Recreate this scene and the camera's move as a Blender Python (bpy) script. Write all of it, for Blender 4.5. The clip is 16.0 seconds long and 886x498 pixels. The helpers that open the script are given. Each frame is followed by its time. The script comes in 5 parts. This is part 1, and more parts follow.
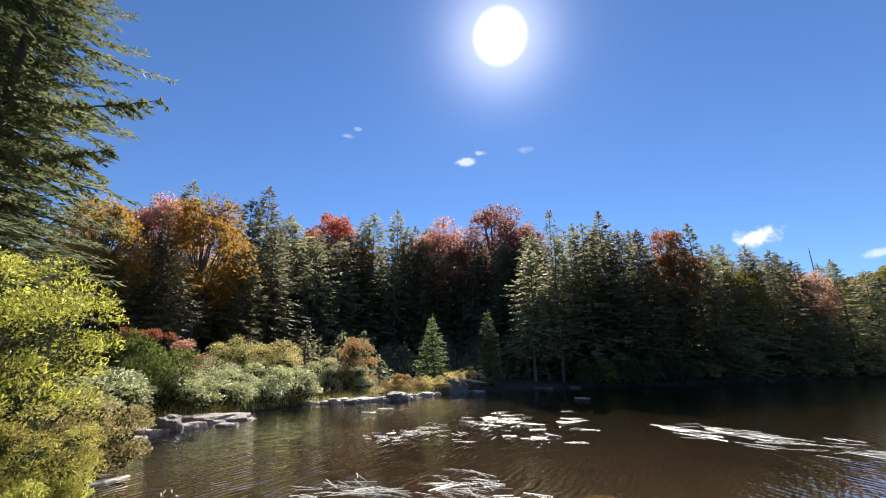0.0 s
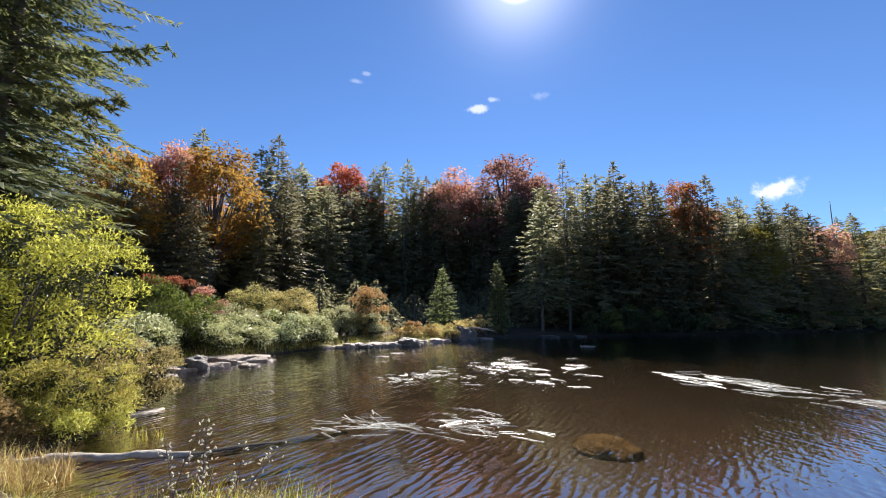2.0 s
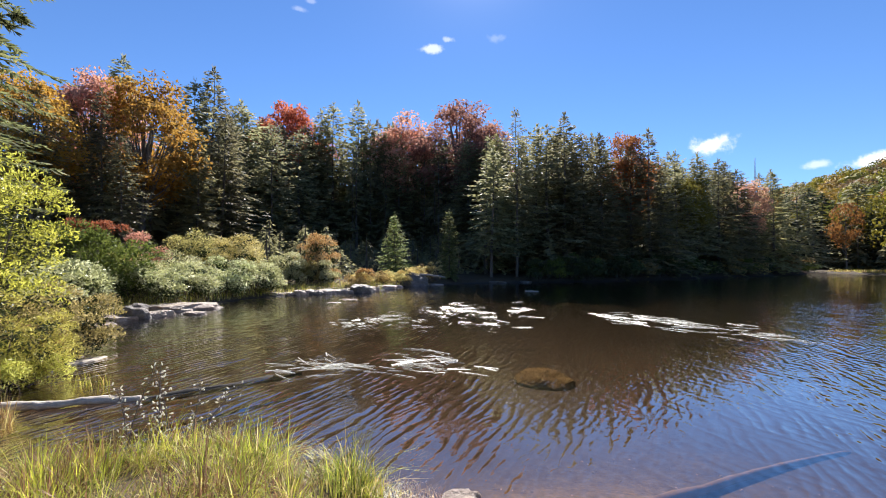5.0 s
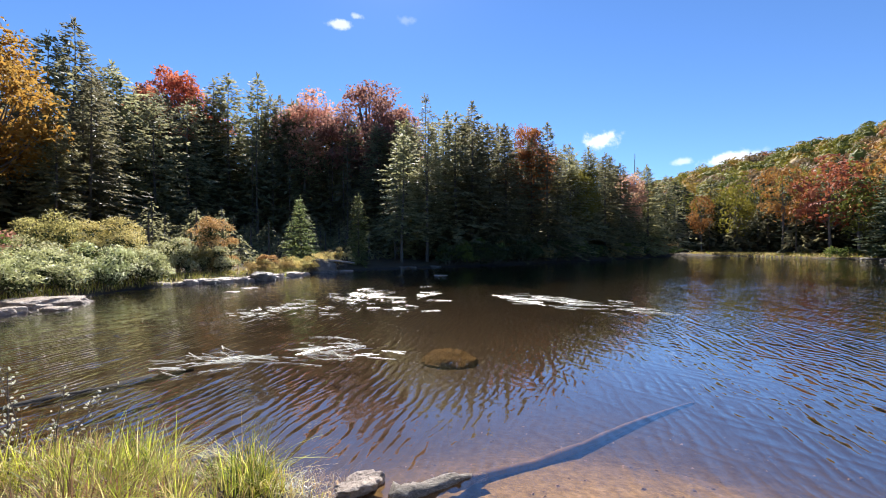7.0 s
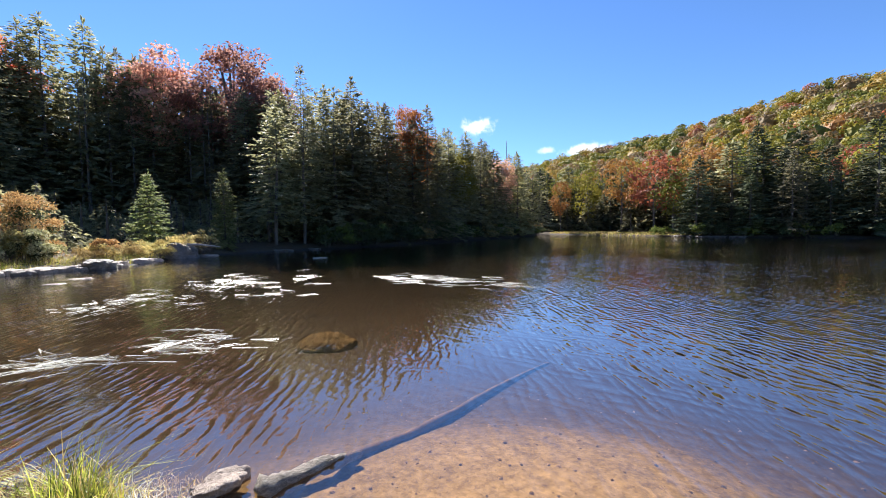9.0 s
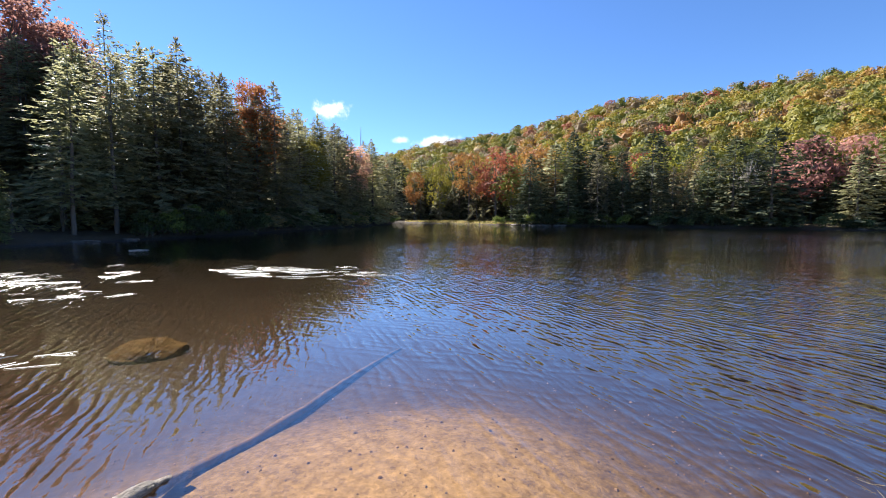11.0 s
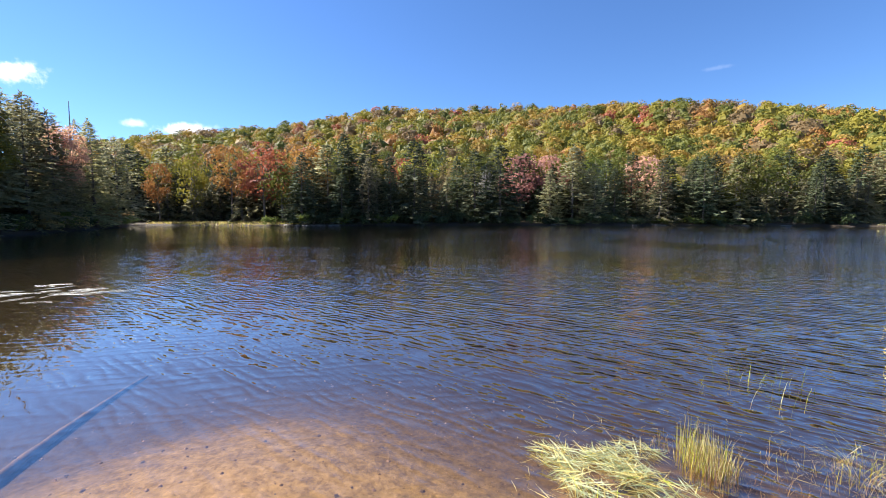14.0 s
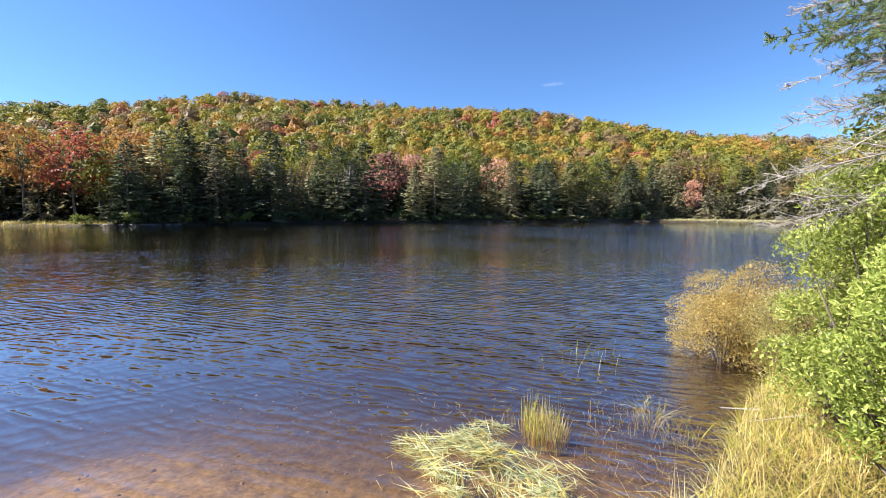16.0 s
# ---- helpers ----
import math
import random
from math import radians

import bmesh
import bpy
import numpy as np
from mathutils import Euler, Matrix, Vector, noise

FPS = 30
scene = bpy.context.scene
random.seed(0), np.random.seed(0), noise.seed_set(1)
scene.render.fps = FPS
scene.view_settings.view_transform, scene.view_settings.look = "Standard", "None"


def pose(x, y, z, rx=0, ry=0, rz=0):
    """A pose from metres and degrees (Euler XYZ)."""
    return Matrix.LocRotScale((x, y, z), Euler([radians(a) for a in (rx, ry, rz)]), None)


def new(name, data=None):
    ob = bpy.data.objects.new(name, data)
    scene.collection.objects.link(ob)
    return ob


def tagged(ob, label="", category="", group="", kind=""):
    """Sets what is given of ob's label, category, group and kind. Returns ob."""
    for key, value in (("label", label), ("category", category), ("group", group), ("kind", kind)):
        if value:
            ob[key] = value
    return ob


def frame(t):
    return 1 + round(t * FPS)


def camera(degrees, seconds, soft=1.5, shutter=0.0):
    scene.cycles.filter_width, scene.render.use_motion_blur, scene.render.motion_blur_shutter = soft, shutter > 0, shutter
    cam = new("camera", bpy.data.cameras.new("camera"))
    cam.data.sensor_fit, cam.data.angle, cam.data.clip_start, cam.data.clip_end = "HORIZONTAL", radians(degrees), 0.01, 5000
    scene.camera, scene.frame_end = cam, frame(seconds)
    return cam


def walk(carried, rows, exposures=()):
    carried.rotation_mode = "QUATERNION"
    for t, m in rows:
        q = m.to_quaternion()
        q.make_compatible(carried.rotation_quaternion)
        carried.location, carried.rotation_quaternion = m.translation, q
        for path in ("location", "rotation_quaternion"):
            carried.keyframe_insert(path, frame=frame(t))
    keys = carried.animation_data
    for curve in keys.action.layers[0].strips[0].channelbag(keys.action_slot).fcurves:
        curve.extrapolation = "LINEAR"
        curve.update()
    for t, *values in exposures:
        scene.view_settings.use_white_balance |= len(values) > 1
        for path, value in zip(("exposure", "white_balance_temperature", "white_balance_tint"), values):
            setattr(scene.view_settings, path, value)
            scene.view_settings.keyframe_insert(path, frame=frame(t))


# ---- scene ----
cam = camera(93.73, 16.0, soft=1.0)
PATH = [
    (0.0, pose(0.000, -0.000, 1.909, 105.41, 0.68, 6.01)),
    (0.5, pose(0.002, -0.053, 1.917, 103.57, 0.50, 6.62)),
    (1.0, pose(-0.006, -0.082, 1.916, 101.68, 0.22, 7.07)),
    (1.5, pose(-0.001, -0.100, 1.913, 100.02, 0.03, 7.27)),
    (2.0, pose(-0.003, -0.113, 1.906, 98.62, -0.06, 7.32)),
    (2.5, pose(-0.003, -0.107, 1.897, 97.16, -0.12, 7.35)),
    (3.0, pose(-0.013, -0.123, 1.892, 95.70, -0.21, 7.20)),
    (5.5, pose(0.015, -0.272, 1.884, 90.78, 0.03, -2.38)),
    (6.0, pose(0.032, -0.287, 1.889, 90.26, 0.06, -5.74)),
    (6.5, pose(0.041, -0.287, 1.889, 89.82, 0.11, -8.79)),
    (7.0, pose(0.058, -0.297, 1.887, 89.39, 0.19, -11.56)),
    (7.5, pose(0.080, -0.292, 1.871, 88.86, 0.35, -14.77)),
    (8.0, pose(0.104, -0.289, 1.858, 88.18, 0.47, -18.48)),
    (8.5, pose(0.130, -0.300, 1.855, 87.46, 0.51, -22.89)),
    (11.0, pose(0.202, -0.387, 1.893, 85.08, -0.23, -47.23)),
    (11.5, pose(0.168, -0.373, 1.893, 85.16, -0.19, -52.16)),
    (12.0, pose(0.110, -0.370, 1.894, 85.33, -0.12, -57.28)),
    (12.5, pose(0.102, -0.451, 1.879, 85.50, -0.09, -62.20)),
    (13.0, pose(0.126, -0.486, 1.878, 85.51, 0.00, -67.14)),
    (13.5, pose(0.115, -0.505, 1.888, 85.36, 0.01, -72.59)),
    (14.0, pose(0.106, -0.512, 1.901, 85.15, -0.11, -77.55)),
    (14.5, pose(0.114, -0.529, 1.904, 84.91, -0.22, -82.98)),
    (15.0, pose(0.111, -0.548, 1.909, 84.81, -0.20, -88.12)),
    (15.5, pose(0.111, -0.565, 1.912, 84.81, -0.26, -92.54)),
    (16.0, pose(0.096, -0.581, 1.920, 84.82, -0.14, -95.81)),
]
walk(cam, PATH, exposures=[(0.0, 0.42, 6300, 14), (3.0, 0.54, 6250, 14), (7.0, 0.67, 6150, 14), (11.0, 0.93, 6100, 14), (14.0, 0.93, 6100, 14), (16.0, 0.97, 6200, 13)])

# ---- sky, sun ----
SUN_AZ, SUN_EL = radians(4.0), radians(42.0)
SUN_DIR = Vector((math.sin(SUN_AZ) * math.cos(SUN_EL), math.cos(SUN_AZ) * math.cos(SUN_EL), math.sin(SUN_EL)))
SKY_STRENGTH, SUN_STRENGTH = 0.086, 7.0


def sky_world():
    w = bpy.data.worlds.new("sky")
    scene.world = w
    w.use_nodes = True
    nt = w.node_tree
    nt.nodes.clear()
    N, L = nt.nodes.new, nt.links.new

    def math_node(op, a, b=None, c=None):
        n = N("ShaderNodeMath")
        n.operation = op
        for i, v in enumerate((a, b, c)):
            if v is None:
                continue
            if isinstance(v, (int, float)):
                n.inputs[i].default_value = v
            else:
                L(v, n.inputs[i])
        return n.outputs[0]

    def dot(vec, d):
        n = N("ShaderNodeVectorMath")
        n.operation = "DOT_PRODUCT"
        L(vec, n.inputs[0])
        n.inputs[1].default_value = d
        return n.outputs["Value"]

    sky = N("ShaderNodeTexSky")
    sky.sky_type, sky.sun_disc = "NISHITA", False
    sky.sun_elevation, sky.sun_rotation = SUN_EL, SUN_AZ
    sky.altitude, sky.air_density, sky.dust_density, sky.ozone_density = 400, 1.0, 0.0, 4.0
    tint = N("ShaderNodeMix")
    tint.data_type, tint.blend_type = "RGBA", "MULTIPLY"
    tint.inputs["Factor"].default_value = 1.0
    L(sky.outputs[0], tint.inputs[6])
    tint.inputs[7].default_value = (0.76, 0.96, 1.17, 1)
    bg = N("ShaderNodeBackground")
    L(tint.outputs[2], bg.inputs[0])
    bg.inputs[1].default_value = SKY_STRENGTH
    way = N("ShaderNodeTexCoord").outputs["Generated"]
    # the sun's disc and the bright air round it
    d = math_node("MAXIMUM", dot(way, SUN_DIR), 0.0)
    edge = N("ShaderNodeMapRange")
    edge.interpolation_type = "SMOOTHSTEP"
    L(d, edge.inputs[0])
    edge.inputs[1].default_value, edge.inputs[2].default_value, edge.inputs[4].default_value = math.cos(radians(3.6)), math.cos(radians(1.3)), 1.3
    disc = edge.outputs[0]
    glow = math_node("ADD", math_node("MULTIPLY", math_node("POWER", d, 190), 0.5), math_node("MULTIPLY", math_node("POWER", d, 40), 0.05))
    halo = N("ShaderNodeBackground")
    halo.inputs[0].default_value = (1.0, 0.97, 0.95, 1)
    L(math_node("ADD", disc, glow), halo.inputs[1])
    add = N("ShaderNodeAddShader")
    L(bg.outputs[0], add.inputs[0])
    L(halo.outputs[0], add.inputs[1])
    # a few small fair-weather clouds: bearing, height, half width, half height, density
    noise_tex = N("ShaderNodeTexNoise")
    L(way, noise_tex.inputs["Vector"])
    noise_tex.inputs["Scale"].default_value, noise_tex.inputs["Detail"].default_value, noise_tex.inputs["Roughness"].default_value = 42, 6, 0.6
    puff = math_node("MULTIPLY_ADD", noise_tex.outputs[0], 1.9, -0.95)
    total = None
    for az, el, hw, hh, dens in ((32.6, 13.2, 2.2, 1.35, 0.95), (-2.2, 27.2, 1.8, 0.65, 0.6), (0.0, 28.2, 0.9, 0.4, 0.4), (-20.0, 30.0, 1.0, 0.4, 0.22), (-18.6, 31.0, 0.8, 0.3, 0.22), (6.6, 28.2, 1.4, 0.6, 0.16),
                                 (46.9, 9.5, 3.6, 1.0, 0.95), (41.5, 9.7, 1.2, 0.5, 0.5), (110.2, 16.0, 1.6, 0.3, 0.07)):
        a, e = radians(az), radians(el)
        u = math_node("DIVIDE", dot(way, (math.cos(a), -math.sin(a), 0)), radians(hw))
        v = math_node("DIVIDE", dot(way, (-math.sin(e) * math.sin(a), -math.sin(e) * math.cos(a), math.cos(e))), radians(hh))
        q = math_node("SQRT", math_node("ADD", math_node("MULTIPLY", u, u), math_node("MULTIPLY", v, v)))
        q = math_node("ADD", q, puff)
        mk = N("ShaderNodeMapRange")
        mk.interpolation_type = "SMOOTHSTEP"
        L(q, mk.inputs[0])
        mk.inputs[1].default_value, mk.inputs[2].default_value = 1.05, 0.25
        mk.inputs[3].default_value, mk.inputs[4].default_value = 0.0, dens
        ahead = math_node("GREATER_THAN", dot(way, (math.sin(a), math.cos(a), 0)), 0.2)
        m1 = math_node("MULTIPLY", mk.outputs[0], ahead)
        total = m1 if total is None else math_node("MAXIMUM", total, m1)
    white = N("ShaderNodeBackground")
    white.inputs[0].default_value, white.inputs[1].default_value = (0.97, 0.98, 1.0, 1), 0.95
    mix = N("ShaderNodeMixShader")
    L(total, mix.inputs[0])
    L(add.outputs[0], mix.inputs[1])
    L(white.outputs[0], mix.inputs[2])
    L(mix.outputs[0], N("ShaderNodeOutputWorld").inputs[0])


sky_world()
sun_data = bpy.data.lights.new("sun", "SUN")
sun_data.energy, sun_data.angle, sun_data.color = SUN_STRENGTH, radians(0.53), (1.0, 0.935, 0.82)
sun = new("sun", sun_data)
sun.rotation_mode = "QUATERNION"
sun.rotation_quaternion = SUN_DIR.to_track_quat("Z", "Y")


# ---- materials ----
def material(name):
    m = bpy.data.materials.new(name)
    m.use_nodes = True
    m.node_tree.nodes.clear()
    return m, m.node_tree.nodes.new, m.node_tree.links.new


def ramp(N, stops):
    r = N("ShaderNodeValToRGB")
    els = r.color_ramp.elements
    while len(els) < len(stops):
        els.new(0.5)
    for e, (p, c) in zip(els, stops):
        e.position, e.color = p, (*c, 1)
    return r


def noise_node(N, L, vec, scale, detail=4, rough=0.6):
    n = N("ShaderNodeTexNoise")
    L(vec, n.inputs["Vector"])
    n.inputs["Scale"].default_value, n.inputs["Detail"].default_value, n.inputs["Roughness"].default_value = scale, detail, rough
    return n


def leaf_material(name, colours, trans=0.35, rough=0.55, spread=0.35, patch=0.6, vary=0.55, gloss=0.3):
    """Foliage: every leaf has its own tone, clumps vary over the crown and every plant a little as a whole."""
    m, N, L = material(name)
    geo, info, tc = N("ShaderNodeNewGeometry"), N("ShaderNodeObjectInfo"), N("ShaderNodeTexCoord")
    nz = noise_node(N, L, tc.outputs["Object"], patch, 2)
    f = N("ShaderNodeMath")
    f.operation = "MULTIPLY_ADD"
    L(geo.outputs["Random Per Island"], f.inputs[0])
    f.inputs[1].default_value = vary
    g = N("ShaderNodeMath")
    g.operation = "MULTIPLY_ADD"
    L(nz.outputs[0], g.inputs[0])
    g.inputs[1].default_value, g.inputs[2].default_value = 1.1, -0.32 + (0.55 - vary) / 2
    L(g.outputs[0], f.inputs[2])
    r = ramp(N, [(i / max(1, len(colours) - 1), c) for i, c in enumerate(colours)])
    L(f.outputs[0], r.inputs[0])
    hsv = N("ShaderNodeHueSaturation")
    L(r.outputs[0], hsv.inputs["Color"])
    v = N("ShaderNodeMapRange")
    L(info.outputs["Random"], v.inputs[0])
    v.inputs[3].default_value, v.inputs[4].default_value = 1 - spread, 1 + spread
    L(v.outputs[0], hsv.inputs["Value"])
    h = N("ShaderNodeMapRange")
    L(info.outputs["Random"], h.inputs[0])
    h.inputs[3].default_value, h.inputs[4].default_value = 0.485, 0.515
    L(h.outputs[0], hsv.inputs["Hue"])
    p = N("ShaderNodeBsdfPrincipled")
    L(hsv.outputs[0], p.inputs["Base Color"])
    p.inputs["Roughness"].default_value, p.inputs["Specular IOR Level"].default_value = rough, gloss
    t = N("ShaderNodeBsdfTranslucent")
    L(hsv.outputs[0], t.inputs[0])
    mx = N("ShaderNodeMixShader")
    mx.inputs[0].default_value = trans
    L(p.outputs[0], mx.inputs[1])
    L(t.outputs[0], mx.inputs[2])
    L(mx.outputs[0], N("ShaderNodeOutputMaterial").inputs[0])
    return m


def rough_material(name, colours, scale=3.0, rough=0.85, bump=0.4, stretch=(1, 1, 1), fine=6.0, dist=0.02):
    """Bark, stone, earth: two scales of tone and relief."""
    m, N, L = material(name)
    tc = N("ShaderNodeTexCoord")
    mp = N("ShaderNodeMapping")
    L(tc.outputs["Object"], mp.inputs[0])
    mp.inputs["Scale"].default_value = stretch
    a = noise_node(N, L, mp.outputs[0], scale, 6, 0.65)
    b = noise_node(N, L, mp.outputs[0], scale * fine, 5, 0.7)
    mx = N("ShaderNodeMath")
    mx.operation = "MULTIPLY_ADD"
    L(b.outputs[0], mx.inputs[0])
    mx.inputs[1].default_value = 0.6
    half = N("ShaderNodeMath")
    half.operation = "MULTIPLY_ADD"
    L(a.outputs[0], half.inputs[0])
    half.inputs[1].default_value, half.inputs[2].default_value = 1.1, -0.35
    L(half.outputs[0], mx.inputs[2])
    r = ramp(N, [(i / max(1, len(colours) - 1), c) for i, c in enumerate(colours)])
    L(mx.outputs[0], r.inputs[0])
    p = N("ShaderNodeBsdfPrincipled")
    L(r.outputs[0], p.inputs["Base Color"])
    p.inputs["Roughness"].default_value = rough
    bp = N("ShaderNodeBump")
    bp.inputs["Strength"].default_value, bp.inputs["Distance"].default_value = bump, dist
    L(mx.outputs[0], bp.inputs["Height"])
    L(bp.outputs[0], p.inputs["Normal"])
    L(p.outputs[0], N("ShaderNodeOutputMaterial").inputs[0])
    return m


SPRUCE = leaf_material("spruce_needles", [(0.13, 0.125, 0.066), (0.25, 0.235, 0.125), (0.38, 0.35, 0.195)], 0.64, 0.5)
FIR = leaf_material("fir_needles", [(0.1, 0.135, 0.055), (0.2, 0.25, 0.095), (0.33, 0.37, 0.15)], 0.58, 0.7)
FARSPRUCE = leaf_material("far_spruce_needles", [(0.035, 0.046, 0.022), (0.08, 0.095, 0.045), (0.16, 0.165, 0.08)], 0.3, 0.7)
OLIVE = leaf_material("olive_needles", [(0.14, 0.13, 0.06), (0.26, 0.24, 0.11), (0.4, 0.36, 0.18)], 0.52, 0.55)
GREATSPRUCE = leaf_material("great_spruce_needles", [(0.08, 0.095, 0.04), (0.2, 0.22, 0.09), (0.38, 0.38, 0.17)], 0.5, 0.6)
GREEN = leaf_material("green_leaves", [(0.065, 0.088, 0.02), (0.15, 0.175, 0.038), (0.27, 0.275, 0.062)], 0.42, vary=0.3)
YELLOWGREEN = leaf_material("yellow_green_leaves", [(0.145, 0.145, 0.022), (0.33, 0.295, 0.04), (0.5, 0.41, 0.06)], 0.42, vary=0.3)
GOLD = leaf_material("gold_leaves", [(0.36, 0.21, 0.04), (0.62, 0.4, 0.07), (0.74, 0.56, 0.15)], 0.64, vary=0.3)
ORANGE = leaf_material("orange_leaves", [(0.34, 0.15, 0.05), (0.6, 0.29, 0.09), (0.7, 0.42, 0.15)], 0.62, vary=0.3)
RED = leaf_material("red_leaves", [(0.32, 0.09, 0.045), (0.6, 0.2, 0.1), (0.72, 0.34, 0.18)], 0.66, vary=0.3)
RUST = leaf_material("rust_leaves", [(0.34, 0.18, 0.12), (0.56, 0.32, 0.22), (0.68, 0.46, 0.33)], 0.66, vary=0.3)
PINK = leaf_material("pink_leaves", [(0.36, 0.17, 0.12), (0.58, 0.3, 0.22), (0.68, 0.44, 0.32)], 0.64, vary=0.3)
HILLGREEN = leaf_material("hill_green_leaves", [(0.11, 0.105, 0.02), (0.24, 0.215, 0.035), (0.38, 0.31, 0.06)], 0.42, vary=0.3)
WILLOW = leaf_material("willow_leaves", [(0.18, 0.19, 0.025), (0.52, 0.55, 0.085), (0.86, 0.86, 0.2)], 0.68, 0.38, spread=0.1, gloss=0.5)
LEAFY = leaf_material("bush_leaves", [(0.09, 0.12, 0.022), (0.3, 0.35, 0.07), (0.66, 0.66, 0.2)], 0.45, 0.4, spread=0.1, vary=0.7)
ORANGEBUSH = leaf_material("orange_brown_leaves", [(0.26, 0.14, 0.05), (0.54, 0.33, 0.13), (0.76, 0.56, 0.28)], 0.5, 0.4, spread=0.1)
OLIVEBUSH = leaf_material("sweetgale_leaves", [(0.11, 0.09, 0.035), (0.43, 0.38, 0.13), (0.86, 0.76, 0.36)], 0.58, 0.36, spread=0.1, gloss=0.4)
BRUSH = leaf_material("yellow_brush_leaves", [(0.2, 0.1, 0.045), (0.42, 0.4, 0.075), (0.82, 0.76, 0.24)], 0.6, 0.36, spread=0.1, patch=1.6, gloss=0.5)
GALE = leaf_material("golden_gale_leaves", [(0.2, 0.13, 0.045), (0.46, 0.32, 0.11), (0.74, 0.56, 0.25)], 0.5, 0.45, spread=0.1)
SILVER = leaf_material("silver_leaves", [(0.12, 0.13, 0.045), (0.5, 0.51, 0.23), (0.94, 0.92, 0.66)], 0.5, 0.34, spread=0.1, gloss=0.8)
SEDGE = leaf_material("sedge_leaves", [(0.24, 0.165, 0.055), (0.42, 0.31, 0.12), (0.62, 0.5, 0.22)], 0.5, 0.45)
# leaf tone darkened to stand in for shade inside bushes and low on shores
SHADELEAF = leaf_material("shade_dark_leaves", [(0.03, 0.04, 0.014), (0.06, 0.08, 0.026), (0.12, 0.13, 0.05)], 0.35, 0.45)
CREAM = leaf_material("cream_leaves", [(0.32, 0.26, 0.07), (0.62, 0.52, 0.2), (0.84, 0.76, 0.46)], 0.45, spread=0.1)
GRASS = leaf_material("green_grass", [(0.05, 0.075, 0.012), (0.36, 0.39, 0.055), (0.82, 0.8, 0.1)], 0.55, 0.4, 0.1, 1.5, vary=0.85)
SEEDFLUFF = leaf_material("seed_fluff", [(0.7, 0.66, 0.52), (0.85, 0.82, 0.7), (0.93, 0.91, 0.82)], 0.6, 0.5, 0.05)
RUSSETGRASS = leaf_material("dead_russet_grass", [(0.1, 0.05, 0.03), (0.26, 0.14, 0.07), (0.5, 0.32, 0.17)], 0.45, 0.5, 0.1, 1.5, vary=0.8)
STRAW = leaf_material("dry_grass", [(0.32, 0.21, 0.06), (0.8, 0.65, 0.23), (0.95, 0.86, 0.47)], 0.55, 0.45, 0.1, 1.5, vary=0.8)
PALEGRASS = leaf_material("matted_grass", [(0.18, 0.2, 0.085), (0.4, 0.42, 0.22), (0.68, 0.67, 0.44)], 0.3, 0.4, 0.1, 2.0)
REED = leaf_material("floating_reed", [(0.74, 0.72, 0.56), (0.88, 0.86, 0.72), (0.94, 0.93, 0.82)], 0.2, 0.28, 0.05, gloss=0.8)
BARK = rough_material("bark", [(0.045, 0.037, 0.03), (0.13, 0.11, 0.09), (0.25, 0.22, 0.19)], 4.0, 0.9, 0.8, (2, 2, 0.35))
TWIG = rough_material("twig_bark", [(0.06, 0.045, 0.035), (0.14, 0.11, 0.09), (0.24, 0.2, 0.17)], 6.0, 0.85, 0.4)
DEADWOOD = rough_material("weathered_wood", [(0.14, 0.12, 0.1), (0.32, 0.29, 0.255), (0.52, 0.485, 0.44)], 5.0, 0.8, 0.6, (3, 3, 0.4))
BIRCH = rough_material("pale_log", [(0.07, 0.055, 0.042), (0.42, 0.365, 0.3), (0.74, 0.67, 0.58)], 5.0, 0.75, 0.7, (1, 3, 3))
ROCK = rough_material("grey_rock", [(0.04, 0.034, 0.028), (0.13, 0.108, 0.088), (0.4, 0.345, 0.29)], 2.6, 0.5, 1.0, (1, 1, 1), 7, 0.08)
DRIFT = rough_material("driftwood_grain", [(0.04, 0.032, 0.025), (0.28, 0.24, 0.195), (0.7, 0.64, 0.55)], 9.0, 0.8, 1.0, (0.8, 3.5, 3.5), 4, 0.03)
PINKROCK = rough_material("pinkish_rock", [(0.08, 0.06, 0.045), (0.36, 0.28, 0.22), (0.68, 0.56, 0.46)], 3.0, 0.5, 1.0, (1, 1, 1), 7, 0.08)
SUNKROCK = rough_material("algae_rock", [(0.06, 0.04, 0.012), (0.15, 0.105, 0.03), (0.26, 0.195, 0.065)], 3.0, 0.8, 0.6)
SUNKLOG = rough_material("sunken_wood", [(0.06, 0.045, 0.03), (0.17, 0.125, 0.08), (0.3, 0.225, 0.15)], 3.0, 0.8, 0.6)


